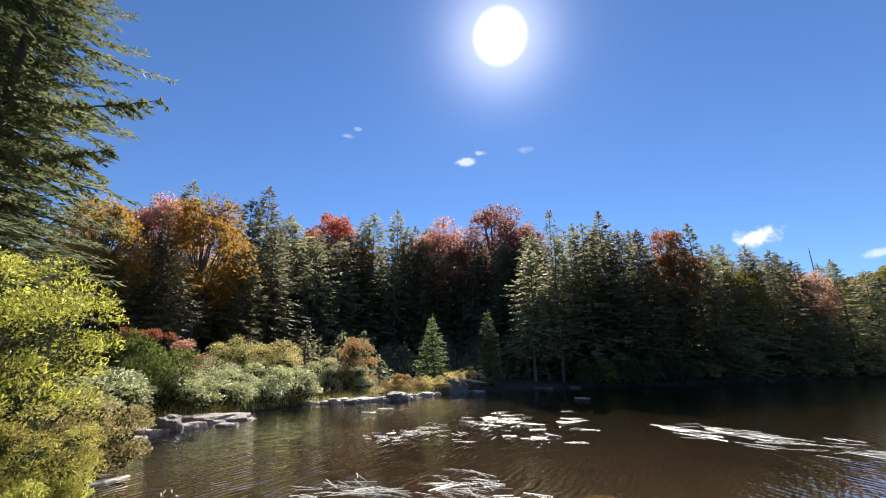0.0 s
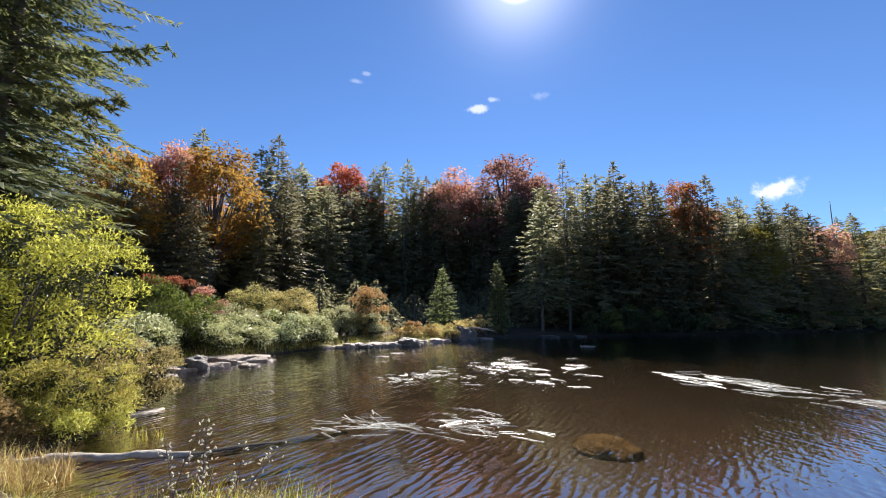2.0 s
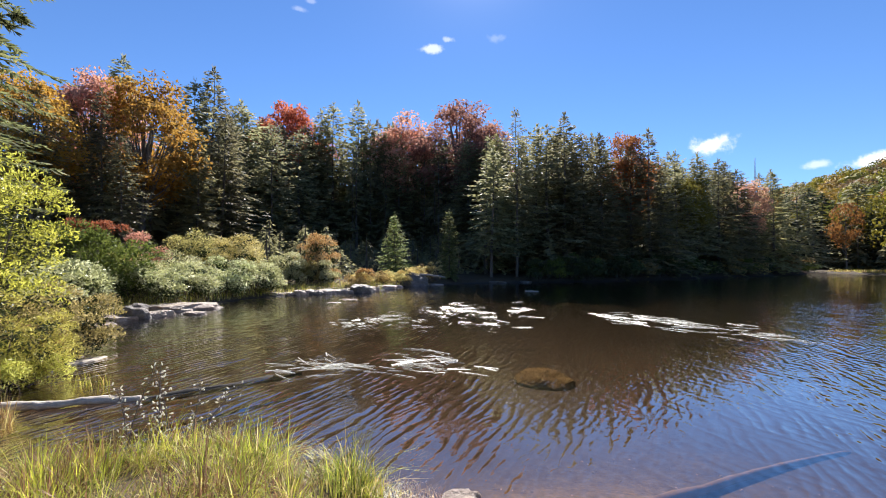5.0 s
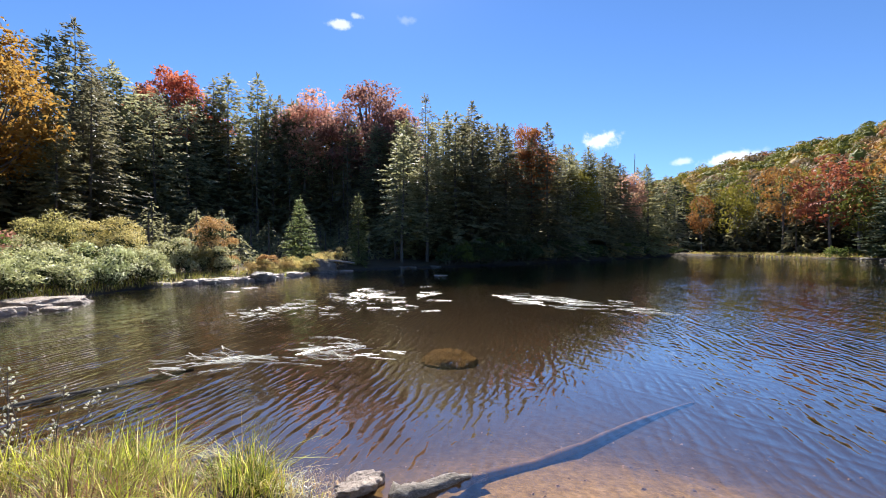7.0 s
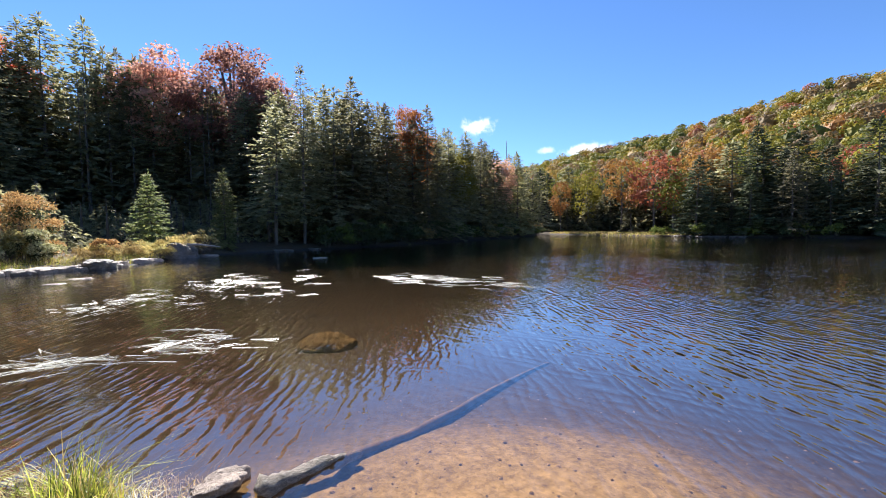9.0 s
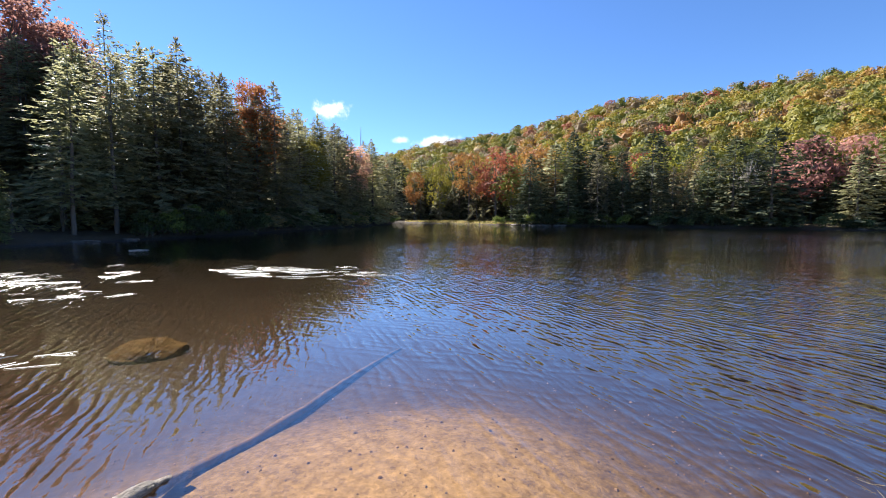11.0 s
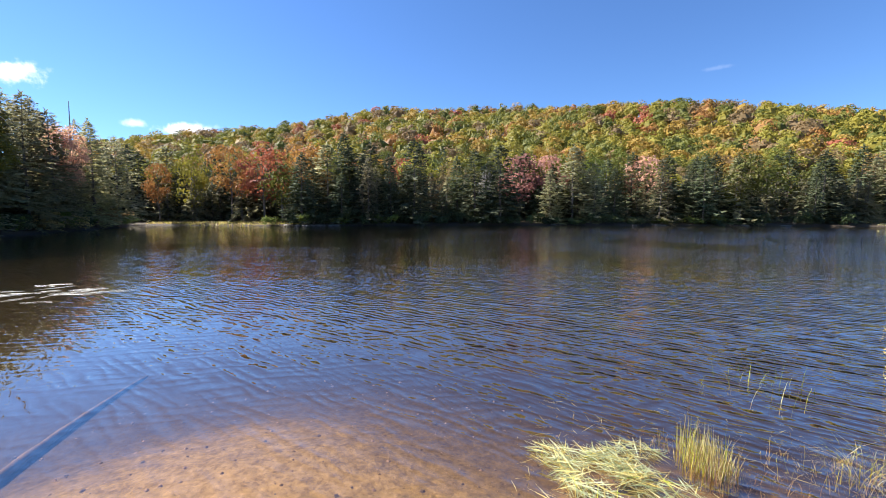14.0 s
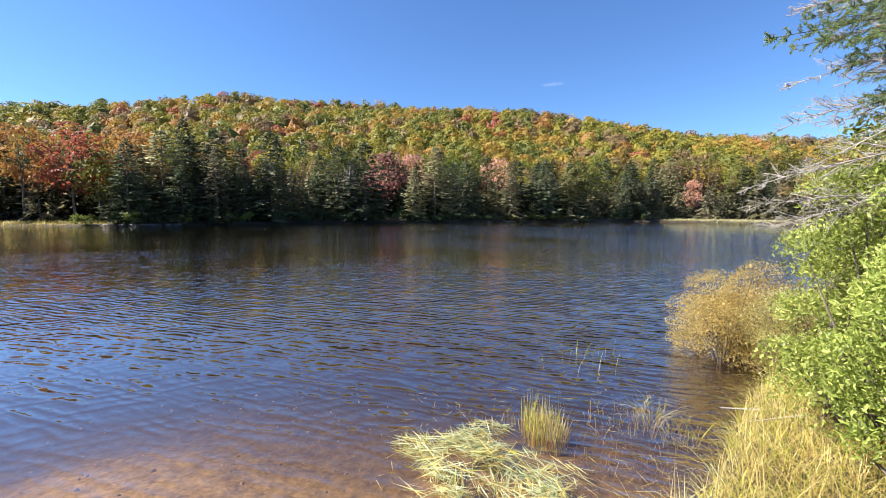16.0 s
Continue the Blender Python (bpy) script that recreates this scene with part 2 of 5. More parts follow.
def ground_material():
    """Forest soil on land, sand and pebbles in the shallows; deeper, a silty tone darkened for light the water absorbs.
    """
    m, N, L = material("ground_soil_sand_dimmed_silt")
    geo = N("ShaderNodeNewGeometry")
    sep = N("ShaderNodeSeparateXYZ")
    L(geo.outputs["Position"], sep.inputs[0])
    a = noise_node(N, L, geo.outputs["Position"], 0.9, 6, 0.65)
    b = noise_node(N, L, geo.outputs["Position"], 9.0, 6, 0.7)
    c = N("ShaderNodeTexVoronoi")
    L(geo.outputs["Position"], c.inputs["Vector"])
    c.inputs["Scale"].default_value = 34
    soil = ramp(N, [(0.25, (0.018, 0.012, 0.007)), (0.5, (0.06, 0.04, 0.018)), (0.75, (0.13, 0.09, 0.038))])
    L(b.outputs[0], soil.inputs[0])
    mixn = N("ShaderNodeMath")
    mixn.operation = "MULTIPLY_ADD"
    L(c.outputs["Color"], mixn.inputs[0])
    mixn.inputs[1].default_value = 0.3
    mottle = N("ShaderNodeMath")
    mottle.operation = "MULTIPLY_ADD"
    patchy = noise_node(N, L, geo.outputs["Position"], 3.2, 5, 0.7)
    L(patchy.outputs[0], mottle.inputs[0])
    mottle.inputs[1].default_value = 0.5
    less = N("ShaderNodeMath")
    less.operation = "MULTIPLY_ADD"
    L(b.outputs[0], less.inputs[0])
    less.inputs[1].default_value, less.inputs[2].default_value = 0.9, -0.2
    L(less.outputs[0], mottle.inputs[2])
    L(mottle.outputs[0], mixn.inputs[2])
    sand = ramp(N, [(0.3, (0.16, 0.11, 0.035)), (0.6, (0.42, 0.34, 0.16)), (0.95, (0.7, 0.58, 0.34))])
    L(mixn.outputs[0], sand.inputs[0])
    mud = ramp(N, [(0.3, (0.009, 0.007, 0.006)), (0.6, (0.026, 0.019, 0.016)), (0.95, (0.065, 0.05, 0.043))])
    L(mixn.outputs[0], mud.inputs[0])
    off = N("ShaderNodeVectorMath")
    off.operation = "DISTANCE"
    squash = N("ShaderNodeVectorMath")
    squash.operation = "MULTIPLY"
    L(geo.outputs["Position"], squash.inputs[0])
    squash.inputs[1].default_value = (1.0, 0.72, 1.0)
    L(squash.outputs[0], off.inputs[0])
    off.inputs[1].default_value = (2.25, 0.8, 0)
    beach = N("ShaderNodeMapRange")
    beach.interpolation_type = "SMOOTHSTEP"
    wide = N("ShaderNodeMath")
    wide.operation = "MULTIPLY_ADD"
    L(a.outputs[0], wide.inputs[0])
    wide.inputs[1].default_value = 1.6
    L(off.outputs["Value"], wide.inputs[2])
    L(wide.outputs[0], beach.inputs[0])
    beach.inputs[1].default_value, beach.inputs[2].default_value = 1.5, 4.3
    bed = N("ShaderNodeMix")
    bed.data_type = "RGBA"
    L(beach.outputs[0], bed.inputs["Factor"])
    L(sand.outputs[0], bed.inputs[6])
    L(mud.outputs[0], bed.inputs[7])
    # depth dimming painted into the bed: a darker silty tone below the shallows
    dimmed_silt = ramp(N, [(0.3, (0.011, 0.008, 0.007)), (0.7, (0.03, 0.02, 0.016))])
    L(a.outputs[0], dimmed_silt.inputs[0])
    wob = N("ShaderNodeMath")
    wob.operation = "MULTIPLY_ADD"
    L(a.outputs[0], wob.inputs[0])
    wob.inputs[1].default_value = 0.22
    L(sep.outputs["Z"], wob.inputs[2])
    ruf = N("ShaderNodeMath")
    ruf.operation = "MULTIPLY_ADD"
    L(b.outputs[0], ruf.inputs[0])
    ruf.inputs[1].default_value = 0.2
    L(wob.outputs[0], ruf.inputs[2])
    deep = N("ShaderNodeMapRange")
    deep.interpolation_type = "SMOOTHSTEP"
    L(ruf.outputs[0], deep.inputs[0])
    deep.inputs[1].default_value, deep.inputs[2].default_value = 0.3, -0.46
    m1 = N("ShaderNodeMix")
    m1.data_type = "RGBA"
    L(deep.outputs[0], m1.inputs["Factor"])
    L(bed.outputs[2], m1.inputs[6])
    L(dimmed_silt.outputs[0], m1.inputs[7])
    land = N("ShaderNodeMapRange")
    L(wob.outputs[0], land.inputs[0])
    land.inputs[1].default_value, land.inputs[2].default_value = 0.1, 0.24
    m2 = N("ShaderNodeMix")
    m2.data_type = "RGBA"
    L(land.outputs[0], m2.inputs["Factor"])
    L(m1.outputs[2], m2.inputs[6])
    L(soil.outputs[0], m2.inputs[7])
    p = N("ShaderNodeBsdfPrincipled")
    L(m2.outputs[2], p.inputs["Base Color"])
    p.inputs["Roughness"].default_value = 0.9
    bp = N("ShaderNodeBump")
    bp.inputs["Strength"].default_value, bp.inputs["Distance"].default_value = 0.6, 0.03
    L(mixn.outputs[0], bp.inputs["Height"])
    L(bp.outputs[0], p.inputs["Normal"])
    L(p.outputs[0], N("ShaderNodeOutputMaterial").inputs[0])
    return m


def water_material():
    """Clear brown lake water: tinted see-through, mirror gloss by Fresnel, wind ripples with crests along one heading."""
    m, N, L = material("lake_water")
    tc = N("ShaderNodeTexCoord")

    def axis(d):
        n = N("ShaderNodeVectorMath")
        n.operation = "DOT_PRODUCT"
        L(tc.outputs["Object"], n.inputs[0])
        n.inputs[1].default_value = d
        return n.outputs["Value"]

    def mul(a, b, c=None):
        n = N("ShaderNodeMath")
        n.operation = "MULTIPLY" if c is None else "MULTIPLY_ADD"
        for i, v in enumerate((a, b, c)):
            if v is None:
                continue
            if isinstance(v, (int, float)):
                n.inputs[i].default_value = v
            else:
                L(v, n.inputs[i])
        return n.outputs[0]

    def add(a, b):
        return mul(a, 1.0, b)

    def fn(op, a):
        n = N("ShaderNodeMath")
        n.operation = op
        L(a, n.inputs[0])
        return n.outputs[0]

    def grain(bearing, ax, al, detail=2):
        """Noise stretched along the crests of waves that run towards that bearing."""
        c = N("ShaderNodeCombineXYZ")
        b = radians(bearing)
        L(axis((math.sin(b) * ax, math.cos(b) * ax, 0)), c.inputs[0])
        L(axis((math.cos(b) * al, -math.sin(b) * al, 0)), c.inputs[1])
        return noise_node(N, L, c.outputs[0], 1.0, detail, 0.5).outputs[0]

    def fade(v, a, b, lo, hi):
        n = N("ShaderNodeMapRange")
        n.interpolation_type = "SMOOTHSTEP"
        L(v, n.inputs[0])
        n.inputs[1].default_value, n.inputs[2].default_value, n.inputs[3].default_value, n.inputs[4].default_value = a, b, lo, hi
        return n.outputs[0]

    def train(bearing, length, crest, wander, steep, strength):
        """A train of wavelets: their slope along the bearing, crests broken up and bent by noise."""
        b = radians(bearing)
        k = 2 * math.pi / length
        phase = add(axis((math.sin(b) * k, math.cos(b) * k, 0)), mul(grain(bearing, 0.35 / length, 0.7 / crest), wander))
        wave = add(fn("SINE", phase), mul(fn("SINE", mul(phase, 2.0, 0.6)), 0.35))
        height = fade(grain(bearing + 9, 0.45 / length, 1.0 / crest), 0.34, 0.64, 0.0, 1.0)
        return mul(mul(mul(wave, height), steep), strength), bearing

    gust = noise_node(N, L, tc.outputs["Object"], 0.12, 3, 0.5).outputs[0]
    calm = fade(gust, 0.36, 0.62, 0.6, 1.1)
    west = fade(axis((1, 0, 0)), 4.0, 14.0, 1.0, 0.5)
    east = fade(axis((1, -0.35, 0)), 0.0, 6.0, 0.25, 1.0)
    trains = [train(113, 0.145, 0.7, 15.0, 0.17, mul(calm, west)), train(126, 0.09, 0.35, 14.0, 0.07, mul(calm, west)), train(104, 0.37, 1.3, 12.0, 0.045, mul(calm, west)),
              train(66, 0.18, 0.7, 13.0, 0.07, mul(calm, east)), train(76, 0.34, 0.9, 13.0, 0.018, mul(calm, east)), train(88, 1.1, 2.0, 10.0, 0.008, calm)]
    ruffled = fade(axis((0.75, -0.66, 0)), 8.0, 42.0, 1.0, 6.0)
    trains += [(mul(mul(grain(113, 30.0, 8.0), 0.2, -0.1), mul(calm, ruffled)), 113), (mul(mul(grain(20, 18.0, 12.0), 0.09, -0.045), calm), 20)]
    sx = sy = None
    for v, bearing in trains:
        b = radians(bearing)
        vx, vy = mul(v, math.sin(b)), mul(v, math.cos(b))
        sx, sy = (vx, vy) if sx is None else (add(sx, vx), add(sy, vy))
    nv = N("ShaderNodeCombineXYZ")
    L(sx, nv.inputs[0])
    L(sy, nv.inputs[1])
    nv.inputs[2].default_value = 1.0
    bp = N("ShaderNodeVectorMath")
    bp.operation = "NORMALIZE"
    L(nv.outputs[0], bp.inputs[0])
    fr = N("ShaderNodeFresnel")
    fr.inputs["IOR"].default_value = 1.38
    L(bp.outputs[0], fr.inputs["Normal"])
    see = N("ShaderNodeBsdfTransparent")
    see.inputs[0].default_value = (0.68, 0.475, 0.27, 1)
    cloudy = N("ShaderNodeBsdfDiffuse")
    cloudy.inputs[0].default_value = (0.115, 0.066, 0.062, 1)
    murk = N("ShaderNodeMixShader")
    murk.inputs[0].default_value = 0.02
    L(see.outputs[0], murk.inputs[1])
    L(cloudy.outputs[0], murk.inputs[2])
    gl = N("ShaderNodeBsdfGlossy")
    gl.inputs["Roughness"].default_value = 0.03
    L(bp.outputs[0], gl.inputs["Normal"])
    mx = N("ShaderNodeMixShader")
    # many small facets mirror more than one flat sheet would
    through_all = N("ShaderNodeMath")
    through_all.operation = "POWER"
    L(mul(fr.outputs[0], -1.0, 1.0), through_all.inputs[0])
    through_all.inputs[1].default_value = 3.4
    L(mul(through_all.outputs[0], -1.0, 1.0), mx.inputs[0])
    L(murk.outputs[0], mx.inputs[1])
    L(gl.outputs[0], mx.inputs[2])
    L(mx.outputs[0], N("ShaderNodeOutputMaterial").inputs[0])
    return m


HILL = [leaf_material("hill_" + n, c, 0.36, 0.6, patch=0.11, vary=0.12) for n, c in (
    ("yellow_green", [(0.151, 0.151, 0.023), (0.288, 0.25, 0.034), (0.378, 0.303, 0.046)]), ("green", [(0.091, 0.099, 0.019), (0.166, 0.174, 0.03), (0.257, 0.235, 0.046)]), ("gold", [(0.273, 0.166, 0.03), (0.393, 0.257, 0.046), (0.454, 0.318, 0.076)]),
    ("orange", [(0.288, 0.121, 0.038), (0.393, 0.197, 0.053), (0.454, 0.273, 0.091)]), ("brown", [(0.166, 0.106, 0.046), (0.257, 0.174, 0.076), (0.333, 0.242, 0.114)]), ("red", [(0.303, 0.076, 0.038), (0.393, 0.128, 0.061), (0.454, 0.212, 0.106)]))]
WETWOOD = rough_material("wet_dark_wood", [(0.01, 0.008, 0.007), (0.03, 0.025, 0.02), (0.07, 0.06, 0.05)], 5.0, 0.9, 0.6)
MAROON = leaf_material("maroon_leaves", [(0.12, 0.03, 0.02), (0.3, 0.09, 0.05), (0.52, 0.24, 0.12)], 0.5, vary=0.4)
YOUNGFIR = leaf_material("young_fir_needles", [(0.12, 0.145, 0.055), (0.25, 0.275, 0.105), (0.43, 0.43, 0.19)], 0.6, 0.6)
GROUND, WATER = ground_material(), water_material()


# ---- mesh helpers ----
class Geo:
    """Collects quads as arrays."""

    def __init__(self):
        self.v, self.f, self.m, self.n = [], [], [], 0

    def add(self, v, f, slot=0):
        v, f = np.asarray(v, float), np.asarray(f, int)
        self.v.append(v)
        self.f.append(f + self.n)
        self.m.append(np.full(len(f), slot))
        self.n += len(v)

    def leaves(self, c, d, nrm, length, width, slot=0, fold=0.2):
        """Diamond leaves at c, along d, facing about nrm."""
        n = len(c)
        if n == 0:
            return
        side = np.cross(d, nrm)
        side /= np.linalg.norm(side, axis=1, keepdims=True) + 1e-9
        up = np.cross(side, d)
        length, width = np.broadcast_to(length, n)[:, None], np.broadcast_to(width, n)[:, None]
        v = np.stack([c - d * length / 2, c + side * width / 2 + up * width * fold, c + d * length / 2, c - side * width / 2 + up * width * fold], 1).reshape(-1, 3)
        self.add(v, np.arange(4 * n).reshape(-1, 4), slot)

    def tube(self, pts, radii, sides=6, slot=0):
        pts, radii = np.asarray(pts, float), np.asarray(radii, float)
        k = len(pts)
        tan = np.gradient(pts, axis=0)
        tan /= np.linalg.norm(tan, axis=1, keepdims=True) + 1e-9
        ref = np.array((0, 0, 1.0)) if abs(tan[0, 2]) < 0.9 else np.array((1.0, 0, 0))
        a = np.cross(tan, ref)
        a /= np.linalg.norm(a, axis=1, keepdims=True) + 1e-9
        b = np.cross(tan, a)
        th = np.arange(sides) * 2 * np.pi / sides
        v = pts[:, None] + radii[:, None, None] * (np.cos(th)[None, :, None] * a[:, None] + np.sin(th)[None, :, None] * b[:, None])
        i, j = np.meshgrid(np.arange(k - 1), np.arange(sides), indexing="ij")
        f = np.stack([i * sides + j, i * sides + (j + 1) % sides, (i + 1) * sides + (j + 1) % sides, (i + 1) * sides + j], -1).reshape(-1, 4)
        self.add(v.reshape(-1, 3), f, slot)

    def blades(self, base, lean, height, width, droop, slot=0, segs=3):
        """Grass blades: tapered strips that lean and droop."""
        n = len(base)
        if n == 0:
            return
        height, width, droop = (np.broadcast_to(q, n)[:, None] for q in (height, width, droop))
        side = np.stack([-lean[:, 1], lean[:, 0], np.zeros(n)], 1)
        side /= np.linalg.norm(side, axis=1, keepdims=True) + 1e-9
        rows = []
        for s in range(segs + 1):
            t = s / segs
            c = base + lean * height * (t * 0.35 + droop * t * t) + np.array((0, 0, 1.0)) * height * (t - 0.75 * droop * t * t)
            w = width * (1 - 0.92 * t) / 2
            rows += [c - side * w, c + side * w]
        v = np.stack(rows, 1).reshape(-1, 3)
        b = np.arange(n)[:, None] * (2 * segs + 2)
        f = np.concatenate([np.stack([b[:, 0] + 2 * s, b[:, 0] + 2 * s + 1, b[:, 0] + 2 * s + 3, b[:, 0] + 2 * s + 2], 1) for s in range(segs)])
        self.add(v, f, slot)

    def mesh(self, name, mats, smooth=False):
        me = bpy.data.meshes.new(name)
        v, f, m = np.concatenate(self.v), np.concatenate(self.f), np.concatenate(self.m)
        me.vertices.add(len(v))
        me.vertices.foreach_set("co", v.ravel())
        me.loops.add(f.size)
        me.loops.foreach_set("vertex_index", f.ravel())
        me.polygons.add(len(f))
        me.polygons.foreach_set("loop_start", np.arange(len(f)) * 4)
        me.polygons.foreach_set("material_index", m)
        me.polygons.foreach_set("use_smooth", np.full(len(f), smooth))
        for x in (mats if isinstance(mats, (list, tuple)) else [mats]):
            me.materials.append(x)
        me.update(calc_edges=True)
        me.validate()
        return me


def thing(name, label, category, loc=(0, 0, 0), group="", kind="", turn=0.0):
    ob = new(name)
    ob.matrix_basis = pose(*loc, 0, 0, turn)
    return tagged(ob, label, category, group, kind)


def part(name, mesh, parent, label=""):
    ob = new(name, mesh)
    ob.parent = parent
    return tagged(ob, label)


def unit(v):
    return v / (np.linalg.norm(v, axis=-1, keepdims=True) + 1e-9)


def rnd_dirs(rng, n):
    return unit(rng.normal(size=(n, 3)))


# ---- lie of the land ----
SHORE = np.array([(-0.3, 2.95), (-0.9, 3.5), (-2.3, 4.0), (-3.1, 3.5), (-3.9, 3.4), (-4.6, 3.75), (-5.3, 4.1), (-6.2, 4.6), (-6.3, 6.2), (-6.7, 7.3), (-8.6, 9.2), (-10.6, 11.6),
                  (-10.4, 13.4), (-9.9, 16.5), (-9.4, 19.6), (-7.6, 21.8), (-6.0, 24.2), (-4.0, 25.0), (-3.0, 28.6), (0.6, 31.8), (8.0, 34.6), (13.6, 36.2),
                  (20.3, 39.6), (30.5, 44.6), (44.5, 52.5), (54.0, 62.0), (57.0, 46.0), (57.0, 34.0), (66.0, 16.0), (73.0, -8.0), (78.0, -34.0), (79.0, -54.0),
                  (66.0, -66.0), (34.0, -48.0), (15.0, -19.0), (6.0, -6.6), (4.5, -5.0), (3.5, -3.7), (2.6, -2.7), (1.9, -1.2), (1.6, 0.9), (0.6, 2.45)])
HILL_AZ = (-180, -60, -20, 20, 34, 40, 50, 60, 70, 88, 107, 118, 128, 145, 180)
HILL_EL = (4.0, 4.5, 5.0, 5.0, 5.3, 6.6, 8.6, 10.6, 12.4, 13.2, 11.8, 10.2, 7.5, 5.2, 4.0)


def shore_distance(x, y):
    """Metres from the waterline: positive on land, negative over the lake."""
    p = np.stack([np.ravel(x), np.ravel(y)], 1)
    best = np.full(len(p), 1e9)
    inside = np.zeros(len(p), bool)
    for a, b in zip(SHORE, np.roll(SHORE, -1, 0)):
        ab = b - a
        t = np.clip(((p - a) @ ab) / (ab @ ab), 0, 1)
        best = np.minimum(best, np.hypot(*(p - a - t[:, None] * ab).T))
        cross = (a[1] > p[:, 1]) != (b[1] > p[:, 1])
        with np.errstate(divide="ignore", invalid="ignore"):
            xx = a[0] + (p[:, 1] - a[1]) / (b[1] - a[1] + 1e-12) * ab[0]
        inside ^= cross & (p[:, 0] < xx)
    return np.where(inside, -best, best).reshape(np.shape(x))


def ground_z(x, y):
    x, y = np.asarray(x, float), np.asarray(y, float)
    d = shore_distance(x, y)
    r, az = np.hypot(x, y), np.degrees(np.arctan2(x, y))
    wob = 0.05 * np.sin(x * 1.7 + 0.6 * y) * np.cos(y * 1.3 - 0.4 * x)
    shelf = np.exp(-(((x - 2.8) / 2.8) ** 2 + ((y - 1.9) / 2.8) ** 2))
    shelf = np.maximum(shelf, 0.9 * np.exp(-(((x - 3.2) / 1.1) ** 2 + ((y + 1.7) / 1.2) ** 2)))
    depth = -np.minimum(0.33 + 0.02 * np.maximum(-d, 0), 0.03 + (0.3 - 0.22 * shelf) * np.maximum(-d, 0))
    land = 0.32 * (1 - np.exp(-np.maximum(d, 0) / 0.7)) + 0.02 * np.clip(d - 1, 0, 8) + wob * np.clip(d, 0, 1)
    crest = 240 * np.tan(np.radians(np.interp(az, HILL_AZ, HILL_EL)))
    t = np.clip((d - 8) / np.maximum(240 - (r - d), 60), 0, 1)
    hill = crest * (t * 0.75 + 0.25 * t * t * (3 - 2 * t)) * (1 + 0.04 * np.sin(x * 0.05) * np.sin(y * 0.043 + 1))
    return np.where(d > 0, land + hill, depth + 0.4 * wob * np.clip(-d, 0, 1))


def gz(x, y):
    return float(ground_z(np.array([x]), np.array([y]))[0])


def build_ground():
    az = np.radians(np.linspace(0, 360, 400, endpoint=False))
    r = np.concatenate([[0.05], np.geomspace(0.5, 12, 60), np.geomspace(12.5, 110, 66), np.geomspace(114, 320, 22), np.geomspace(340, 3000, 14)])
    rr, aa = np.meshgrid(r, az, indexing="ij")
    x, y = rr * np.sin(aa) + 1.0, rr * np.cos(aa)
    z = ground_z(x, y)
    v = np.stack([x, y, z], -1).reshape(-1, 3)
    n, k = len(az), len(r)
    i, j = np.meshgrid(np.arange(k - 1), np.arange(n), indexing="ij")
    g = Geo()
    g.add(v, np.stack([i * n + j, (i + 1) * n + j, (i + 1) * n + (j + 1) % n, i * n + (j + 1) % n], -1).reshape(-1, 4)[:, ::-1])
    g.add([(x[0, s], y[0, s], z[0, s]) for s in (0, 100, 200, 300)], [(0, 3, 2, 1)])
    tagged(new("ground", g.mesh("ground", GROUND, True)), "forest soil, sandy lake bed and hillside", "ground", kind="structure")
    w = Geo()
    w.add([(-30, -75, 0), (100, -75, 0), (100, 75, 0), (-30, 75, 0)], [(0, 1, 2, 3)])
    lake = tagged(new("water", w.mesh("water", WATER)), "rippled tea-brown lake water reflecting blue sky", "water", kind="structure")
    lake.visible_shadow = False


build_ground()


